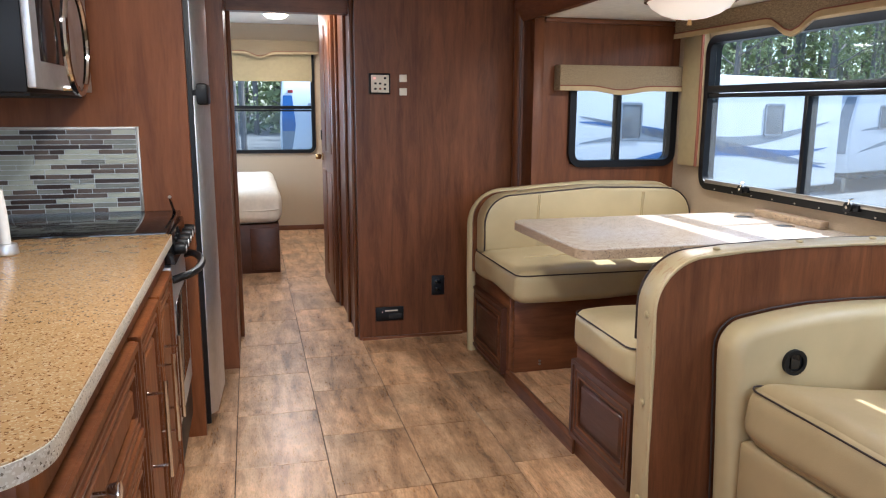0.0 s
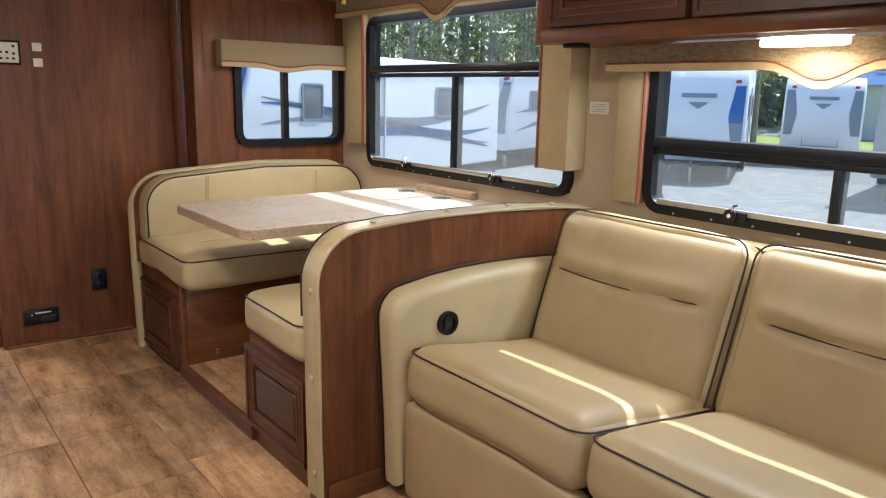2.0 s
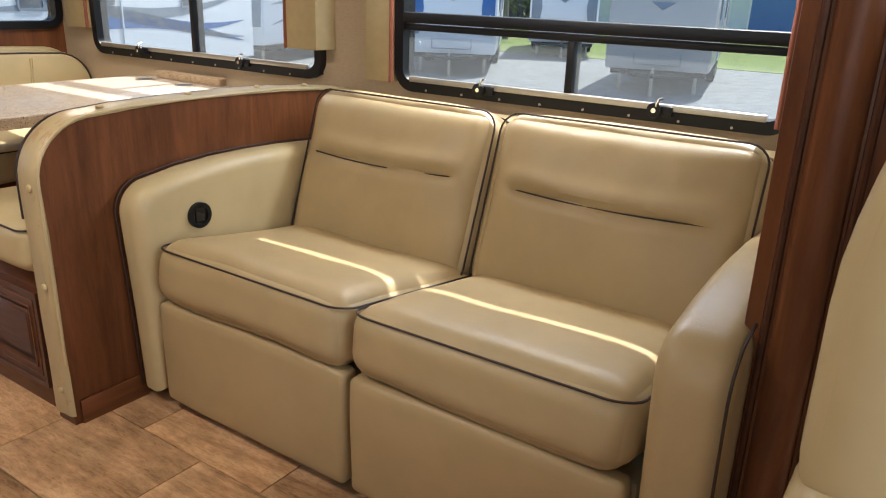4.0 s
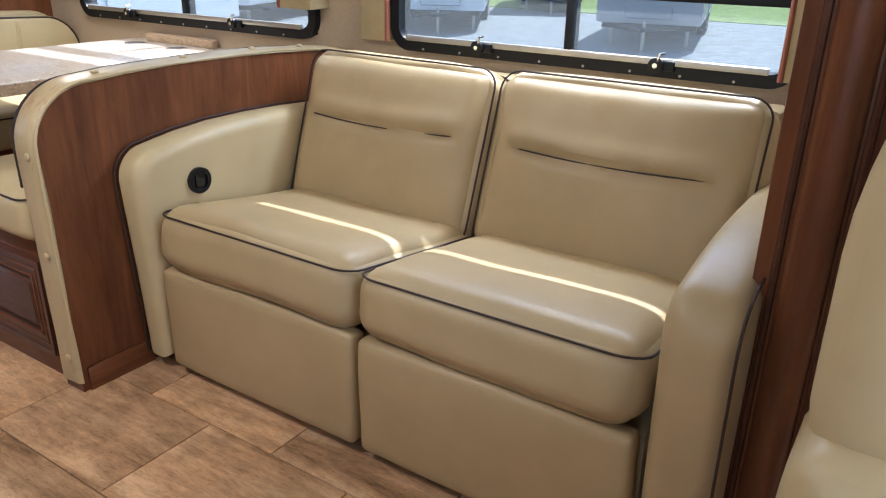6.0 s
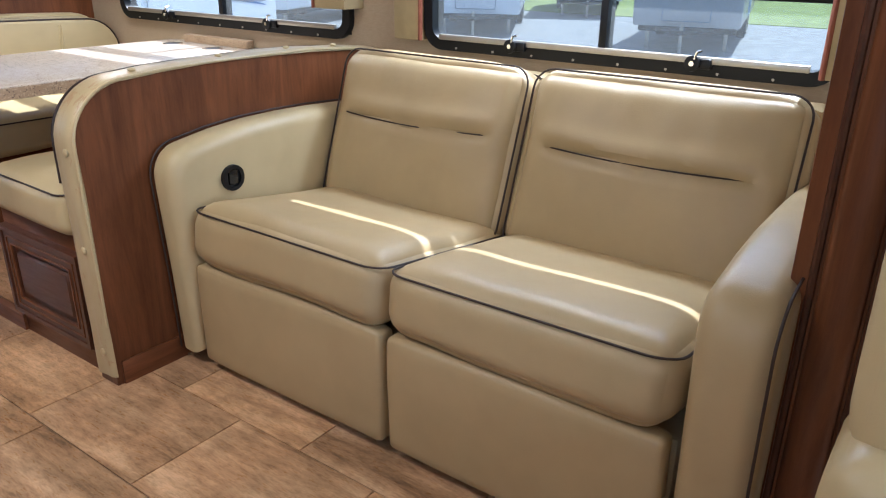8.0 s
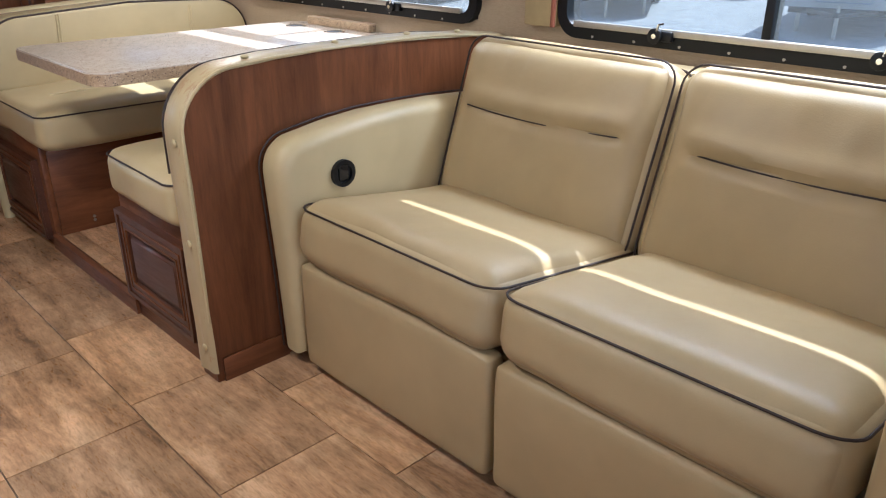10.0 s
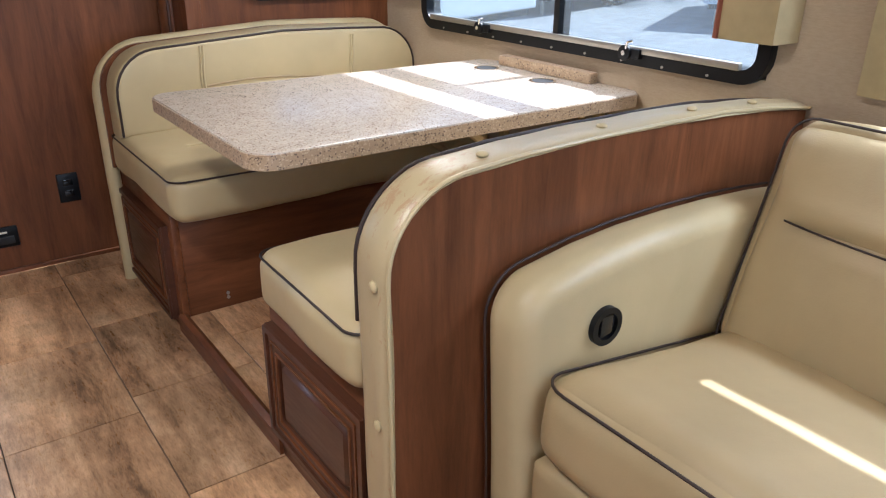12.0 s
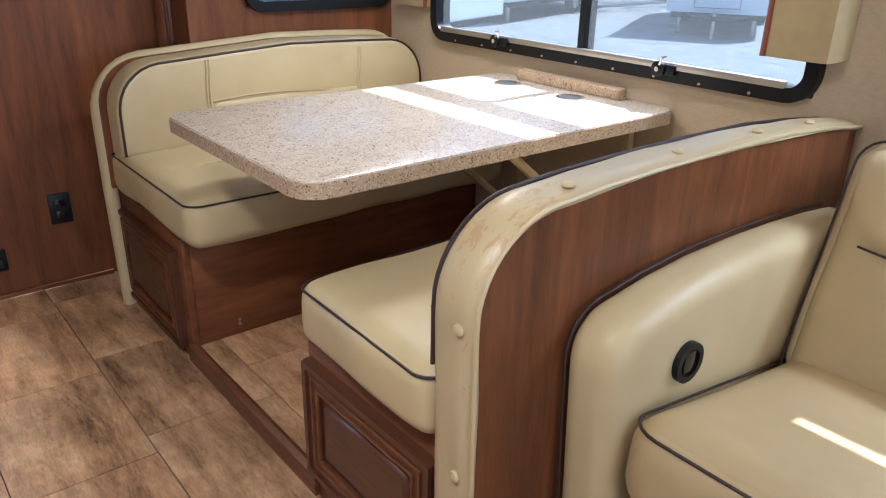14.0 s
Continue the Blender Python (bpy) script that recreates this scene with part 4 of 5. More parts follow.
# ---- kitchen ----
kc = empty("kitchen_cabinet", "cherry wood base cabinet with drawers and doors", "cabinet")
part("body", bm_box(-0.95, -0.372, 1.06, 2.535, 0.09, 0.862, 0.003), WOOD_GALLEY, kc)
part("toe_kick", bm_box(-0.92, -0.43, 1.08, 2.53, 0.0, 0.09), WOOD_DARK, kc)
part("rail", bm_box(-0.376, -0.360, 1.06, 2.535, 0.80, 0.862, 0.002), WOOD_GALLEY, kc)
for y0, y1, z0, z1, knob in ((1.08, 1.80, 0.58, 0.79, "knob"), (1.08, 1.80, 0.12, 0.57, "knob"), (1.83, 2.17, 0.12, 0.79, "bar"), (2.19, 2.52, 0.12, 0.79, "bar")):
    d = raised_door(kc, y0, y1, z0, z1, -0.353, "drawer" if knob == "knob" else "door", WOOD_GALLEY)
for ob in kc.children:
    if ob.name.split(".")[0] in ("drawer", "door"):
        for o in (ob, *ob.children):
            # these fronts face +x
            o.data.transform(Matrix.Translation((-0.72, 0, 0)) @ Matrix.Diagonal((-1, 1, 1, 1)))
            o.data.flip_normals()
for y, z in ((1.30, 0.70), (1.30, 0.40)):
    k = part("knob", bm_cyl(0.014, 0.019, 0.02, 18, (-0.315, y, z), "X", 0.004), CHROME, kc, "chrome cabinet knob")
    part("stem", bm_cyl(0.005, 0.005, 0.03, 10, (-0.335, y, z), "X"), CHROME, k)
for y, z0, z1 in ((1.90, 0.42, 0.66), (2.10, 0.42, 0.66), (2.26, 0.42, 0.66)):
    h = part("bar_handle", bm_tube([(-0.305, y, z0), (-0.305, y, z1)], 0.006), CHROME, kc, "chrome bar handle")
    for z in (z0 + 0.03, z1 - 0.03):
        part("post", bm_tube([(-0.345, y, z), (-0.305, y, z)], 0.004), CHROME, h)
ct = empty("countertop", "gold speckled countertop with pale rounded edge", "countertop")
co = [(-1.25, 0.985), (-0.43, 0.985)] + [(-0.43 + 0.10 * math.sin(radians(a)), 1.085 - 0.10 * math.cos(radians(a))) for a in range(10, 91, 10)] + [(-0.335, 2.54), (-1.25, 2.54)]
part("slab", bm_prism(co, 0.866, 0.900, "Z", 0.004), COUNTER, ct)
edge = [(x + 0.001, y - 0.001) for x, y in co[1:-1]]
part("edge_band", bm_prism(edge + [(x - 0.012, y + (0.010 if y < 1.1 else 0)) for x, y in edge[::-1]], 0.868, 0.897, "Z", 0.002), COUNTER_EDGE, ct, "pale speckled countertop edge")
for y in (1.86, 1.98):
    part("seam", bm_box(-0.80, -0.64, y, y + 0.006, 0.8995, 0.9008), WOOD_DARK, ct)
ap = empty("lower_shelf", "low beige shelf with a black vent beside the counter", "shelf")
part("top", bm_prism(rounded(-0.75, -0.340, 0.58, 0.930, 0.05, 5), 0.815, 0.852, "Z", 0.006), COUNTER, ap)
part("body", bm_box(-0.62, -0.37, 0.62, 0.95, 0.0, 0.815, 0.004), WOOD_GALLEY, ap)
part("vent", bm_box(-0.60, -0.405, 0.958, 0.982, 0.852, 0.866), BLACK, ap)
# tap at the sink
tap = empty("kitchen_tap", "pale kitchen tap with a slim spout", "tap")
part("base", bm_cyl(0.03, 0.026, 0.03, 20, (-0.722, 2.30, 0.915), "Z", 0.004), STEEL, tap)
part("body", bm_tube([(-0.722, 2.30, 0.92), (-0.724, 2.30, 1.0), (-0.73, 2.30, 1.07)], 0.013, seg=14), WHITE, tap)
part("spout", bm_tube([(-0.73, 2.30, 1.07), (-0.74, 2.29, 1.14), (-0.78, 2.24, 1.17), (-0.82, 2.18, 1.15)], 0.009, seg=12), STEEL, tap)

# cooker
ck = empty("cooker", "stainless steel cooker with black glass top and knobs", "cooker")
part("body", bm_box(-0.95, -0.385, 2.545, 3.052, 0.10, 0.885, 0.003), BLACK, ck)
part("glass_top", bm_box(-0.95, -0.350, 2.545, 3.052, 0.886, 0.906, 0.004), BLACKGLOSS, ck)
part("control_panel", bm_prism([(-0.385, 0.80), (-0.330, 0.80), (-0.345, 0.884), (-0.385, 0.884)], 2.548, 3.050, "Y", 0.003), BLACKGLOSS, ck)
for k in range(5):
    part("knob", bm_cyl(0.021, 0.017, 0.034, 18, (-0.318, 2.61 + 0.095 * k, 0.842), "X", 0.003), BLACK, ck, "black cooker knob")
    part("knob_cap", bm_cyl(0.012, 0.011, 0.003, 16, (-0.300, 2.61 + 0.095 * k, 0.842), "X"), STEEL, ck)
part("oven_door", bm_box(-0.385, -0.345, 2.552, 3.046, 0.26, 0.792, 0.006), STEEL, ck)
part("oven_window", bm_box(-0.346, -0.342, 2.62, 2.98, 0.36, 0.66, 0.001), BLACKGLOSS, ck)
part("oven_handle", bm_tube([(-0.345, 2.58, 0.745)] + [(-0.345 + 0.075 * math.sin(radians(a)), 2.58 + 0.44 * (1 - math.cos(radians(a))) / 2, 0.752) for a in range(20, 180, 16)] + [(-0.345, 3.02, 0.745)], 0.013), BLACK, ck, "bowed black oven handle")
part("drawer", bm_box(-0.385, -0.350, 2.552, 3.046, 0.11, 0.25, 0.004), BLACK, ck)
part("lid_support", bm_tube([(-0.37, 3.03, 0.90), (-0.36, 2.80, 0.985)], 0.006), CHROME, ck)

# microwave
mw = empty("microwave", "stainless steel microwave mounted above the cooker", "microwave")
part("body", bm_box(-0.98, -0.635, 2.30, 3.02, 1.318, 1.72, 0.004), BLACK, mw)
part("door", bm_box(-0.635, -0.612, 2.30, 2.80, 1.330, 1.72, 0.005), STEEL, mw)
part("control_strip", bm_box(-0.635, -0.614, 2.805, 3.02, 1.330, 1.72, 0.004), STEEL, mw)
part("bottom_grille", bm_box(-0.94, -0.64, 2.34, 2.98, 1.310, 1.319), RUBBER, mw)
part("door_handle", bm_tube([(-0.570, 2.60 + 0.145 * math.cos(k * math.tau / 28), 1.470 + 0.150 * math.sin(k * math.tau / 28)) for k in range(28)], 0.010, True), CHROME, mw, "oval chrome handle")
for z in (1.335, 1.605):
    part("handle_post", bm_tube([(-0.614, 2.60, z), (-0.570, 2.60, z)], 0.009), CHROME, mw)
part("window", bm_box(-0.6125, -0.6105, 2.36, 2.72, 1.40, 1.66, 0.001), BLACKGLOSS, mw)
wc = empty("wall_cabinet", "cherry wood wall cabinet above the microwave", "cabinet")
part("body", bm_box(-1.24, -0.66, 1.2, 3.05, 1.74, 2.09, 0.004), WOOD_GALLEY, wc)
for y0, y1 in ((1.22, 1.80), (1.82, 2.40), (2.42, 3.04)):
    part("door", bm_box(-0.66, -0.64, y0, y1, 1.75, 2.08, 0.006), WOOD_GALLEY, wc)
part("shelf", bm_box(-1.24, -0.70, 1.3, 2.27, 1.62, 1.64, 0.003), WOOD_DARK, wc)

# splashback of narrow mosaic strips on the panel wall
sb = empty("splashback", "mosaic splashback of grey, brown and sage glass strips", "splashback", kind="structure")
part("backing", bm_box(-1.22, -0.486, 3.054, 3.060, 0.906, 1.202), SIDING, sb)
part("metal_edge", bm_box(-0.486, -0.476, 3.050, 3.060, 0.906, 1.212, 0.001), ALU, sb)
part("metal_edge", bm_box(-1.22, -0.486, 3.050, 3.060, 1.202, 1.212, 0.001), ALU, sb)
rnd = random.Random(5)
rows_n = 17
step = 0.296 / rows_n
shared = {}
z = 0.906
for r in range(rows_n):
    x = -0.488
    while x > -1.18:
        w = rnd.choice((0.05, 0.08, 0.11, 0.15))
        w = min(w, x + 1.205)
        mi = rnd.randrange(4)
        key = (round(w, 3), mi)
        if key not in shared:
            shared[key] = mesh_of("mosaic_tile", bm_box(-w + 0.003, 0, -0.003, 0, 0.0015, step - 0.0015), MOSAIC[mi], False)
        t = new("mosaic_tile", shared[key])
        t.location = (x, 3.0545, z)
        t.parent = sb
        x -= w
    z += step

# refrigerator
fr = empty("refrigerator", "stainless steel refrigerator with black frame", "refrigerator")
part("body", bm_box(-0.95, -0.345, 3.125, 3.815, 0.03, 2.05, 0.004), BLACK, fr)
part("lower_door", bm_prism([(-0.340, 3.13), (-0.285, 3.13), (-0.262, 3.16), (-0.245, 3.47), (-0.262, 3.78), (-0.285, 3.81), (-0.340, 3.81)], 0.06, 1.325, "Z", 0.004), STEEL, fr)
part("upper_door", bm_prism([(-0.340, 3.13), (-0.285, 3.13), (-0.262, 3.16), (-0.245, 3.47), (-0.262, 3.78), (-0.285, 3.81), (-0.340, 3.81)], 1.345, 2.04, "Z", 0.004), STEEL, fr)
part("black_gasket", bm_box(-0.345, -0.288, 3.108, 3.128, 0.03, 2.05, 0.002), BLACK, fr)
hd = part("latch_handle", bm_box(-0.31, -0.235, 3.14, 3.34, 1.29, 1.37, 0.012), BLACK, fr, "black door latch handle")
part("foot", bm_box(-0.9, -0.35, 3.13, 3.81, 0.0, 0.03), BLACK, fr)

# ---- corridor door and bedroom ----
dr = empty("door_1", "open cherry wood passage door with brass knob", "door", kind="structure")
part("door_leaf", bm_box(0.418, 0.452, 4.955, 5.70, 0.012, 1.93, 0.004), WOOD, dr)
for y0, y1 in ((5.02, 5.30), (5.36, 5.63)):
    for z0, z1 in ((0.12, 0.85), (0.98, 1.82)):
        part("raised_panel", bm_box(0.412, 0.420, y0, y1, z0, z1, 0.005), WOOD, dr)
dk = part("door_handle", bm_cyl(0.025, 0.025, 0.006, 18, (0.415, 5.62, 0.93), "X"), BRASS, dr, "brass door knob")
part("knob", bm_cyl(0.022, 0.018, 0.045, 18, (0.385, 5.62, 0.93), "X", 0.008), BRASS, dk)
part("bolt", bm_box(0.405, 0.418, 5.60, 5.64, 1.05, 1.12, 0.003), BLACK, dr)
for y in (4.20, 4.50, 4.90):
    structure("trim_corridor", bm_box(0.440, 0.457, y, y + 0.05, 0, 2.1, 0.004), WOOD, "cherry wood corridor batten", "trim")
structure("trim_corridor_jamb", bm_box(-0.187, -0.165, 4.36, 4.43, 0, 1.777, 0.003), WOOD, "cherry wood opening jamb", "trim")
structure("baseboard_bedroom", bm_box(-0.1, 1.33, 8.085, 8.10, 0, 0.05, 0.003), WOOD_X, "wooden bedroom baseboard", "trim")
bed = empty("bed", "bed with white sheet on a dark wooden box base", "bed")
part("base", bm_box(-1.24, 0.100, 6.02, 7.95, 0.0, 0.385, 0.004), WOOD_DARK, bed)
part("base_panel", bm_box(-0.12, 0.09, 6.005, 6.02, 0.03, 0.36, 0.004), WOOD_DARK, bed)
part("mattress", moved(bm_cushion(1.36, 1.95, 0.25, 0.07, 0.015, 16, wob=0.01, seed=9), pose(-0.555, 6.975, 0.512)), SHEET, bed, "mattress in a white fitted sheet")
part("sheet_hem", bm_tube([(-1.2 + 0.13 * k, 5.998, 0.50 + 0.006 * math.sin(k * 2)) for k in range(11)], 0.006), SHEET, bed)
bl = empty("ceiling_light", "small round lit ceiling light in the bedroom", "light")
part("base", bm_cyl(0.12, 0.12, 0.015, 28, (0.18, 7.2, 2.092)), WHITE, bl)
part("diffuser", bm_cyl(0.07, 0.11, 0.03, 28, (0.18, 7.2, 2.070), "Z", 0.008), LAMP_DIFF, bl)
for x, y in ((0.10, 1.9), (0.14, 5.0)):
    cl = empty("ceiling_light", "small round lit ceiling light in the cabin", "light", "cabin ceiling lights")
    part("base", bm_cyl(0.12, 0.12, 0.015, 28, (x, y, 2.092)), WHITE, cl)
    part("diffuser", bm_cyl(0.07, 0.11, 0.03, 28, (x, y, 2.070), "Z", 0.008), LAMP_DIFF, cl)
thing("roof_vent", bm_frame(-0.25, 0.25, 6.1, 6.6, 0.03, 0.05, 2.085, 2.10, "Z"), WHITE, "white square roof vent frame", "vent")

# ---- cab seat ----
cs = empty("captain_chair", "beige leather captain chair with armrest", "chair")
rest = bm_cushion(0.15, 0.52, 0.70, 0.07, 0.02, 18, wob=0.006, seed=20)
for v in rest.verts:
    # the back narrows towards its rounded top
    v.co.y *= 1 - 0.30 * max(0.0, (v.co.z + 0.05) / 0.40) ** 1.6
part("backrest", moved(rest, pose(1.20, -0.045, 0.88, 0, 10, 0)), LEATHER_PALE, cs)
part("seat", moved(bm_cushion(0.50, 0.52, 0.15, 0.05, 0.02, 14, wob=0.005, seed=21), pose(0.93, -0.06, 0.43)), LEATHER_PALE, cs)
part("seam", bm_tube([(1.115 + 0.03 * k / 8, 0.165 - 0.004 * k, 0.62 + 0.06 * k) for k in range(9)], 0.003), LEATHER_PALE, cs)
arm_block = part("armrest", moved(bm_cushion(0.26, 0.25, 0.34, 0.060, 0.010, 16, wob=0.004, seed=22), pose(1.15, 0.100, 0.420)), LEATHER_PALE, cs)
part("seam", bm_tube([(1.15 + 0.1305 * math.cos(q), 0.100 + 0.1255 * math.sin(q), 0.532) for q in (k * math.tau / 48 for k in range(24, 37))], 0.002), LEATHER, arm_block)
part("armrest", moved(bm_cushion(0.36, 0.085, 0.085, 0.038, 0.006, 12, wob=0.003, seed=23), pose(0.985, -0.31, 0.598)), LEATHER_PALE, cs)
part("pedestal", bm_cyl(0.16, 0.10, 0.36, 24, (0.97, -0.06, 0.18)), BLACK, cs)

cs.location = (-0.03, 0.0, 0.0)

# ---- outside ----
GZ = -0.95
structure("ground", wall_with_holes("Z", GZ - 0.3, GZ, -150, 250, -200, 250, []), GRAVEL, "pale grey gravel lot", "ground")
structure("grass_strip", wall_with_holes("Z", GZ, GZ + 0.02, 26.5, 44.0, -60, 60.0, []), GRASS, "strip of bright mown grass", "grass")


def trailer(name, at, yaw, length, coat, accent, label, height=2.55, swirl=False, door_side=1):
    """A travel trailer; its nose points along local -x, the ground is at z = 0."""
    ob = empty(name, label, "trailer")
    zf = 0.55
    prof = [(0.10, zf), (0.0, zf + 0.55), (0.06, zf + 1.3), (0.30, zf + 2.0), (0.62, zf + height - 0.08), (0.85, zf + height), (length - 0.2, zf + height), (length, zf + height - 0.15), (length, zf)]
    part("body", bm_prism(prof, -1.22, 1.22, "Y", 0.07, 3), coat, ob)
    part("underbody", bm_box(0.3, length - 0.2, -1.1, 1.1, zf - 0.14, zf), RUBBER, ob)
    # nose panels follow the curved front
    front = lambda z: 0.10 - 0.10 * (z - zf) / 0.55 if z < zf + 0.55 else (0.06 * (z - zf - 0.55) / 0.75 if z < zf + 1.3 else 0.06 + 0.24 * (z - zf - 1.3) / 0.7)
    edge = lambda z: 0.78 + 0.16 * abs(z - zf - 1.2)
    for s in (-1, 1):
        for z0, z1, mat in () if accent is coat else ((zf + 1.02, zf + 1.98, accent), (zf + 0.50, zf + 1.02, RVGREY)):
            bm = bmesh.new()
            rows = []
            for k in range(13):
                zz = z0 + (z1 - z0) * k / 12
                rows.append([bm.verts.new((front(zz) - dx, s * yy, zz)) for yy, dx in ((1.16, -0.02), (1.15, 0.012), (edge(zz), 0.012), (edge(zz) - 0.01, -0.02))])
            for r0, r1 in zip(rows, rows[1:]):
                for k in range(3):
                    bm.faces.new((r0[k], r0[k + 1], r1[k + 1], r1[k]))
            bmesh.ops.recalc_face_normals(bm, faces=bm.faces)
            part("nose_panel", bm, mat, ob, "coloured nose panel" if mat is accent else "dark grey lower nose panel")
    part("emblem", moved(bm_box(-0.02, 0.02, -0.45, 0.45, -0.05, 0.05), pose(0.16, 0, zf + 1.72, 0, 18, 0)), RVGREY, ob, "plain grey emblem bar")
    part("emblem", moved(bm_prism([(-0.25, 0.06), (0.25, 0.06), (0, -0.12)], -0.02, 0.02, "X"), pose(0.10, 0, zf + 1.48, 0, 18, 0)), RVGREY, ob)
    part("front_hatch", bm_frame(-0.55, 0.55, zf + 0.12, zf + 0.40, 0.04, 0.02, 0.03, 0.08, "X"), RVGREY, ob)
    for s in (-1, 1):
        part("marker_light", bm_box(0.30, 0.42, s * 0.95 - 0.07, s * 0.95 + 0.07, zf + 2.05, zf + 2.13, 0.01), RVRED, ob)
        for x in (length * 0.55, length * 0.55 + 0.85):
            w = part("wheel", bm_cyl(0.34, 0.34, 0.22, 24, (x, s * 1.08, 0.34), "Y", 0.03), RUBBER, ob)
            part("rim", bm_cyl(0.19, 0.17, 0.02, 18, (x, s * 1.20, 0.34), "Y"), ALU, w)
        part("jack", bm_box(0.45, 0.53, s * 0.9 - 0.04, s * 0.9 + 0.04, 0.0, zf, 0.005), ALU, ob)
        for x0, x1 in ((length * 0.17, length * 0.17 + 0.50), (length * 0.66, length * 0.66 + 0.62)):
            wi = part("window", bm_box(x0, x1, s * 1.215, s * 1.235, zf + 1.15, zf + 1.75, 0.005), DARKGLASS, ob)
            part("frame", bm_frame(x0 - 0.02, x1 + 0.02, zf + 1.13, zf + 1.77, 0.06, 0.04, s * 1.22, s * 1.245, "Y"), RVGREY, wi)
        d = part("door", bm_frame(length * 0.36, length * 0.36 + 0.72, zf + 0.12, zf + 2.0, 0.05, 0.035, s * 1.22, s * 1.25, "Y"), SIDING, ob)
        part("door_window", bm_box(length * 0.36 + 0.18, length * 0.36 + 0.54, s * 1.215, s * 1.24, zf + 1.2, zf + 1.7, 0.006), DARKGLASS, d)
        for j in range(4 if swirl else 2):
            bm = bmesh.new()
            top, bot = [], []
            n = 24
            for k in range(n + 1):
                x = 0.5 + (length - 1.0) * k / n
                zz = zf + 0.55 + 0.28 * j + 0.35 * math.sin(k / n * 3.6 + j * 0.9)
                th = 0.09 * math.sin(math.pi * k / n) + 0.01
                top.append(bm.verts.new((x, s * 1.226, zz + th)))
                bot.append(bm.verts.new((x, s * 1.226, zz - th)))
            for k in range(n):
                bm.faces.new((top[k], top[k + 1], bot[k + 1], bot[k]))
            part("stripe", bm, accent if j % 2 == 0 else RVGREY, ob, "curved side stripe")
    part("hitch", bm_prism([(-0.9, 0.05), (-0.9, -0.05), (0.15, -0.7), (0.15, 0.7)], zf - 0.1, zf - 0.02, "Z"), RUBBER, ob)
    part("hitch_jack", bm_cyl(0.04, 0.04, zf + 0.1, 12, (-0.6, 0, (zf + 0.1) / 2)), ALU, ob)
    part("roof_unit", bm_box(length * 0.45, length * 0.45 + 0.9, -0.4, 0.4, zf + height, zf + height + 0.25, 0.06), RVWHITE, ob)
    ob.matrix_basis = pose(*at, GZ, 0, 0, yaw)
    return ob


trailer("travel_trailer", (17.6, 11.9), 29, 7.5, RVWHITE, RVBLUE, "white travel trailer with blue nose panels on the gravel")
trailer("travel_trailer", (17.8, 6.2), 13, 7.5, RVBEIGE, RVBEIGE, "champagne travel trailer with a plain curved nose on the gravel")
trailer("travel_trailer", (25.5, 12.4), 26, 7.0, RVWHITE, RVGREY, "white travel trailer standing further back", 2.4)
trailer("travel_trailer", (14.6, 17.6), 18, 8.0, RVWHITE, RVGREY, "white travel trailer with grey stripes", 2.3)
trailer("travel_trailer", (14.2, 21.6), 24, 8.0, RVWHITE, RVGREY, "white travel trailer parked in a row", 2.3)
trailer("travel_trailer", (12.2, 24.6), 30, 8.0, RVWHITE, RVGREY, "white travel trailer at the end of the row", 2.3)
trailer("travel_trailer", (4.2, 12.4), 20, 8.5, RVWHITE, RVBLUE, "white travel trailer with blue swirling stripes", 2.3, True)
trailer("travel_trailer", (1.9, 21.0), 78, 8.0, RVWHITE, RVBLUE, "white and blue travel trailer near the trees", 2.6)
sh = empty("storage_building", "pale siding storage building with blue roller doors", "building")
part("wall", bm_box(46, 52, 2.0, 24.0, GZ, GZ + 3.1), SIDING, sh)
part("roof", bm_prism([(45.6, GZ + 3.1), (52.4, GZ + 3.1), (49, GZ + 4.0)], 1.6, 24.4, "Y"), RVBLUE, sh)
for y in (4.0, 8.0, 12.0, 16.0):
    part("roller_door", bm_box(45.93, 46.0, y, y + 2.8, GZ + 0.05, GZ + 2.5), RVBLUE, sh, "blue roller door")
    part("door_frame", bm_frame(y - 0.1, y + 2.9, GZ, GZ + 2.6, 0.02, 0.1, 45.9, 46.0, "X"), WHITE, sh)


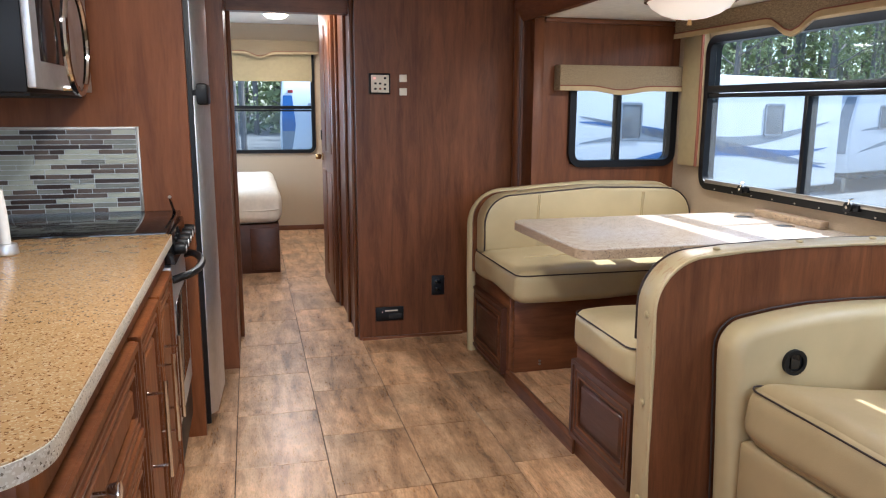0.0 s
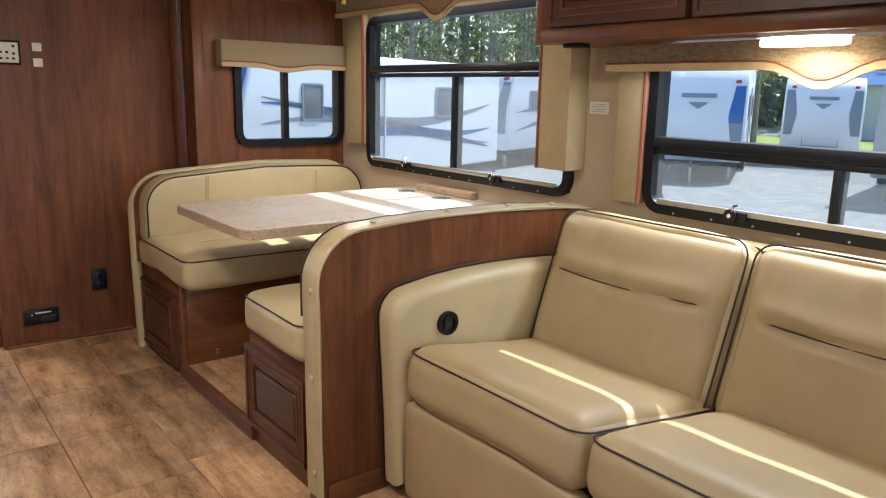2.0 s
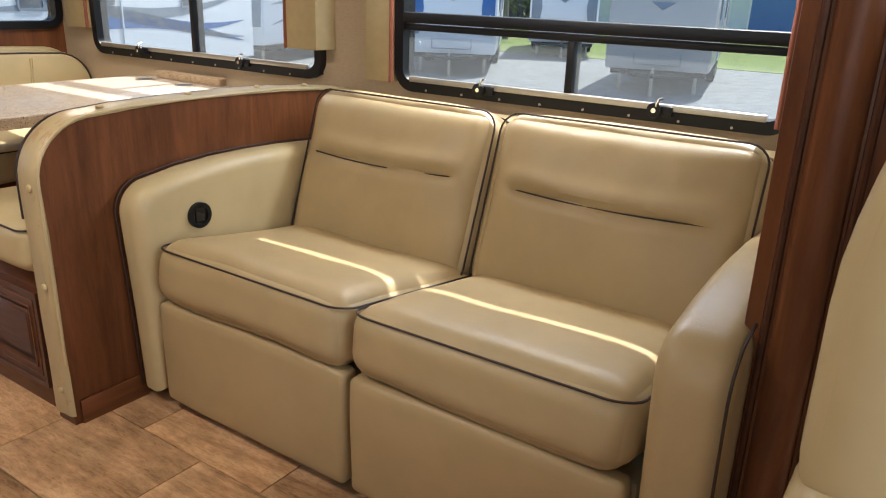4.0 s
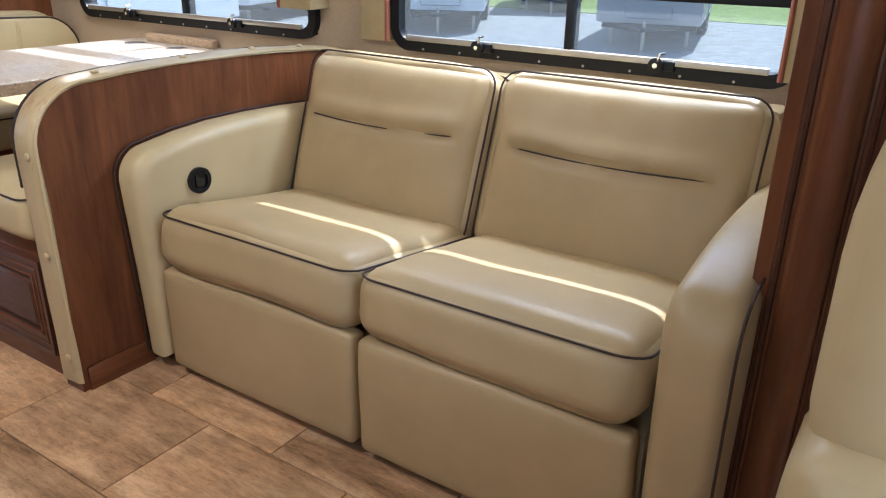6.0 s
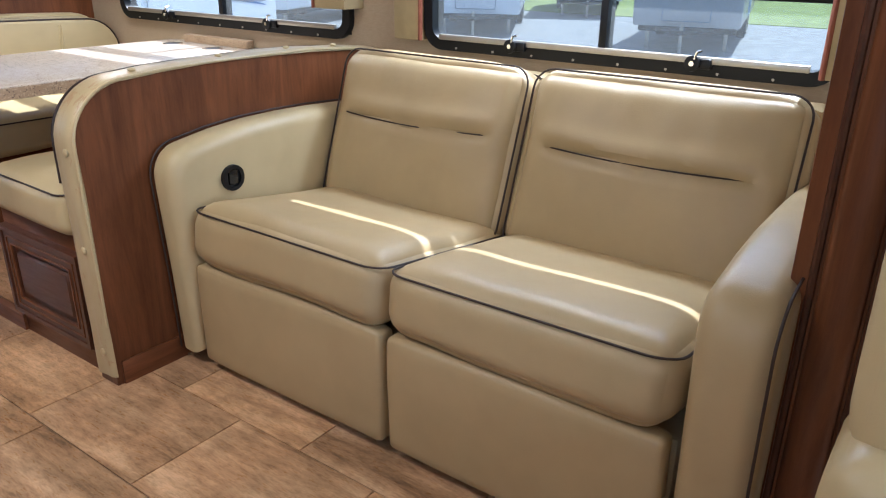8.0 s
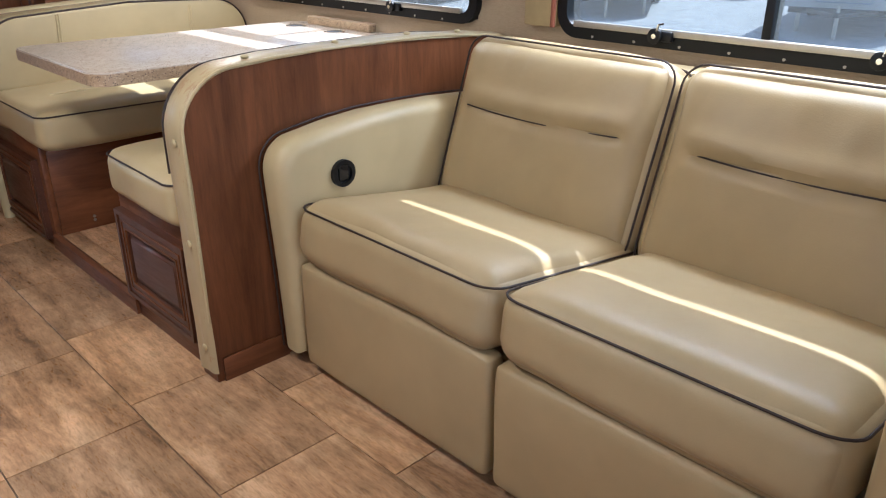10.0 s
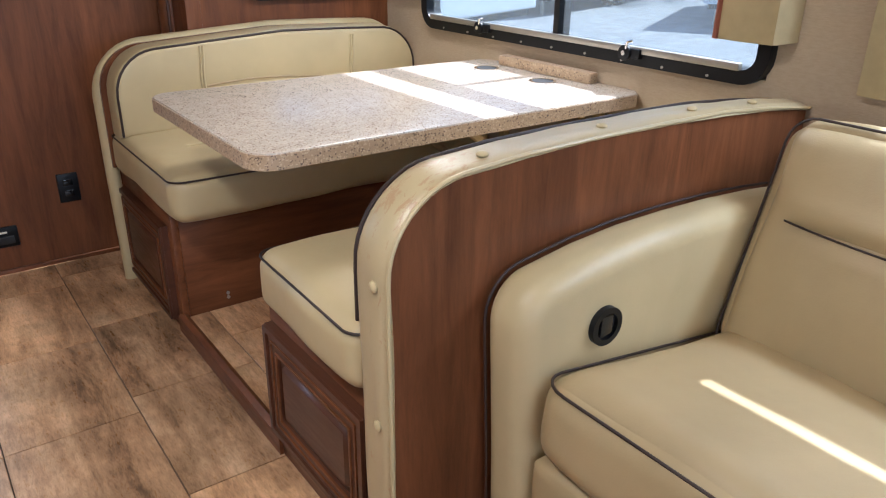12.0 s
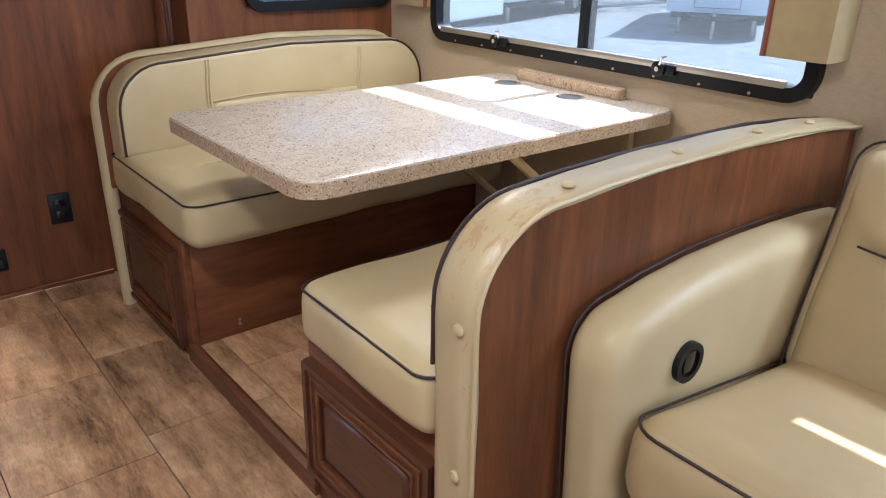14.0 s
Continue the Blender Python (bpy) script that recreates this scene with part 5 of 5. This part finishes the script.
def tree(height, crown_from, spread, leaf, seed, label):
    rg = random.Random(seed)
    ob = empty("tree", label, "tree", "trees at the edge of the lot")
    bm = bm_tube([(0, 0, -0.2), (0.06, 0.02, height * 0.3), (0.1, -0.04, height * 0.65), (0.02, 0.05, height)], 0.17, seg=9)
    for v in bm.verts:
        k = 1 - 0.75 * max(0, v.co.z) / height
        c = Vector((0.05, 0, v.co.z))
        v.co = c + (v.co - c) * k
    limbs = []
    for i in range(16):
        z0 = height * (crown_from + (0.97 - crown_from) * (i + rg.random()) / 16)
        a, ln = rg.uniform(0, math.tau), spread * (1.15 - 0.7 * z0 / height) * rg.uniform(0.6, 1.1)
        tip = Vector((math.cos(a) * ln, math.sin(a) * ln, z0 + ln * 0.35))
        bm_add(bm, bm_tube([(0.05, 0, z0), tip * 0.5 + Vector((0, 0, z0 * 0.5 - 0.05)), tip], 0.035, seg=5))
        limbs.append((Vector((0.05, 0, z0)), tip))
    part("trunk", bm, BARK, ob)
    verts, faces = [], []
    for a, b in limbs:
        for _ in range(150):
            c = a.lerp(b, rg.uniform(0.3, 1.1)) + Vector([rg.gauss(0, 0.34) for _ in range(3)])
            u = Vector([rg.gauss(0, 1) for _ in range(3)]).normalized() * rg.uniform(0.04, 0.10)
            w = Vector([rg.gauss(0, 1) for _ in range(3)]).normalized() * rg.uniform(0.03, 0.07)
            n = len(verts)
            verts += [c - u, c + w, c + u, c - w]
            faces.append((n, n + 1, n + 2, n + 3))
    me = bpy.data.meshes.new("crown")
    me.from_pydata([tuple(v) for v in verts], [], faces)
    me.materials.append(leaf)
    cr = new("crown", me)
    cr.parent = ob
    return ob


rg = random.Random(11)
kinds = [tree(15, 0.45, 2.4, LEAF_DARK, 1, "tall pine with a bare trunk"), tree(11, 0.15, 2.6, LEAF, 2, "young broadleaf tree in spring leaf"),
         tree(17, 0.30, 2.2, LEAF_DARK, 3, "tall slender pine tree"), tree(8, 0.08, 2.4, LEAF, 4, "low leafy tree at the wood's edge")]
spots = []
for k in range(34):
    # the wood beyond the row of trailers
    q = radians(rg.uniform(30, 66))
    d = rg.uniform(33, 60)
    spots.append((d * math.cos(q), d * math.sin(q)))
for k in range(20):
    q = radians(rg.uniform(72, 96))
    d = rg.uniform(28, 55)
    spots.append((d * math.cos(q), d * math.sin(q)))
for k in range(14):
    q = radians(rg.uniform(2, 30))
    spots.append((rg.uniform(58, 80), 70 * math.tan(q)))
for i, (x, y) in enumerate(spots):
    m = pose(x, y, GZ, 0, 0, rg.uniform(0, 360)) @ Matrix.Scale(rg.uniform(0.85, 1.2), 4)
    if i < 4:
        kinds[i].matrix_basis = m
    else:
        c = copy_thing(kinds[i % 4], pose(x, y, GZ, 0, 0, rg.uniform(0, 360)))
        c.scale = (rg.uniform(0.85, 1.2),) * 3
verts, faces = [], []
for _ in range(64000):
    q = radians(rg.uniform(-8, 112))
    d = rg.uniform(62, 95)
    z = GZ + 20 * rg.random() ** 1.3
    c = Vector((d * math.cos(q), d * math.sin(q), z))
    u = Vector([rg.gauss(0, 1) for _ in range(3)]).normalized() * rg.uniform(0.2, 0.55)
    w = Vector([rg.gauss(0, 1) for _ in range(3)]).normalized() * rg.uniform(0.2, 0.4)
    n = len(verts)
    verts += [c - u, c + w, c + u, c - w]
    faces.append((n, n + 1, n + 2, n + 3))
me = bpy.data.meshes.new("far_wood_leaves")
me.from_pydata([tuple(v) for v in verts], [], faces)
me.materials.append(LEAF)
tagged(new("far_wood_leaves", me), "distant spring woodland foliage", "woods", kind="stuff")
bm = bmesh.new()
for _ in range(420):
    q = radians(rg.uniform(-8, 112))
    d = rg.uniform(60, 92)
    bm_c = bm_cyl(rg.uniform(0.18, 0.34), 0.14, 22, 6, (d * math.cos(q), d * math.sin(q), GZ + 11))
    me_t = bpy.data.meshes.new("t")
    bm_c.to_mesh(me_t)
    bm_c.free()
    bm.from_mesh(me_t)
    bpy.data.meshes.remove(me_t)
thing("far_wood_trunks", bm, BARK, "distant woodland trunks", "woods", kind="stuff")

# ---- floor tiles, laid last ----
TW, TL = 0.330, 0.478


def tile_mesh(w, l):
    return mesh_of("tile", bm_box(0.0016, w - 0.0016, 0.0016, l - 0.0016, -0.006, 0.0, 0.0008, 1), TILE, False)


def lay(parent, x_lines, y0, y1, phases, z):
    cache = {}
    for i in range(len(x_lines) - 1):
        xa, xb = x_lines[i], x_lines[i + 1]
        y = phases[i % len(phases)]
        y -= math.ceil((y - y0) / TL) * TL
        while y < y1:
            a, b = max(y, y0), min(y + TL, y1)
            if b - a > 0.01:
                key = (round(xb - xa, 3), round(b - a, 3))
                if key not in cache:
                    cache[key] = tile_mesh(*key)
                t = new("tile", cache[key])
                t.location = (xa, a, z)
                t.parent = parent
            y += TL


lay(floor, [-1.25, -1.18, -0.85, -0.52, -0.19, 0.14, 0.47, 0.80, 1.13, 1.46], -2.4, 8.08, (1.70, 1.99, 1.595, 1.37, 1.78, 1.51, 1.99, 1.595, 1.37), 0.002)
lay(slide_floor, [1.064, 1.13, 1.46, 1.79, 2.12, 2.188], 2.58, 3.312, (2.934, 3.116), 0.052)
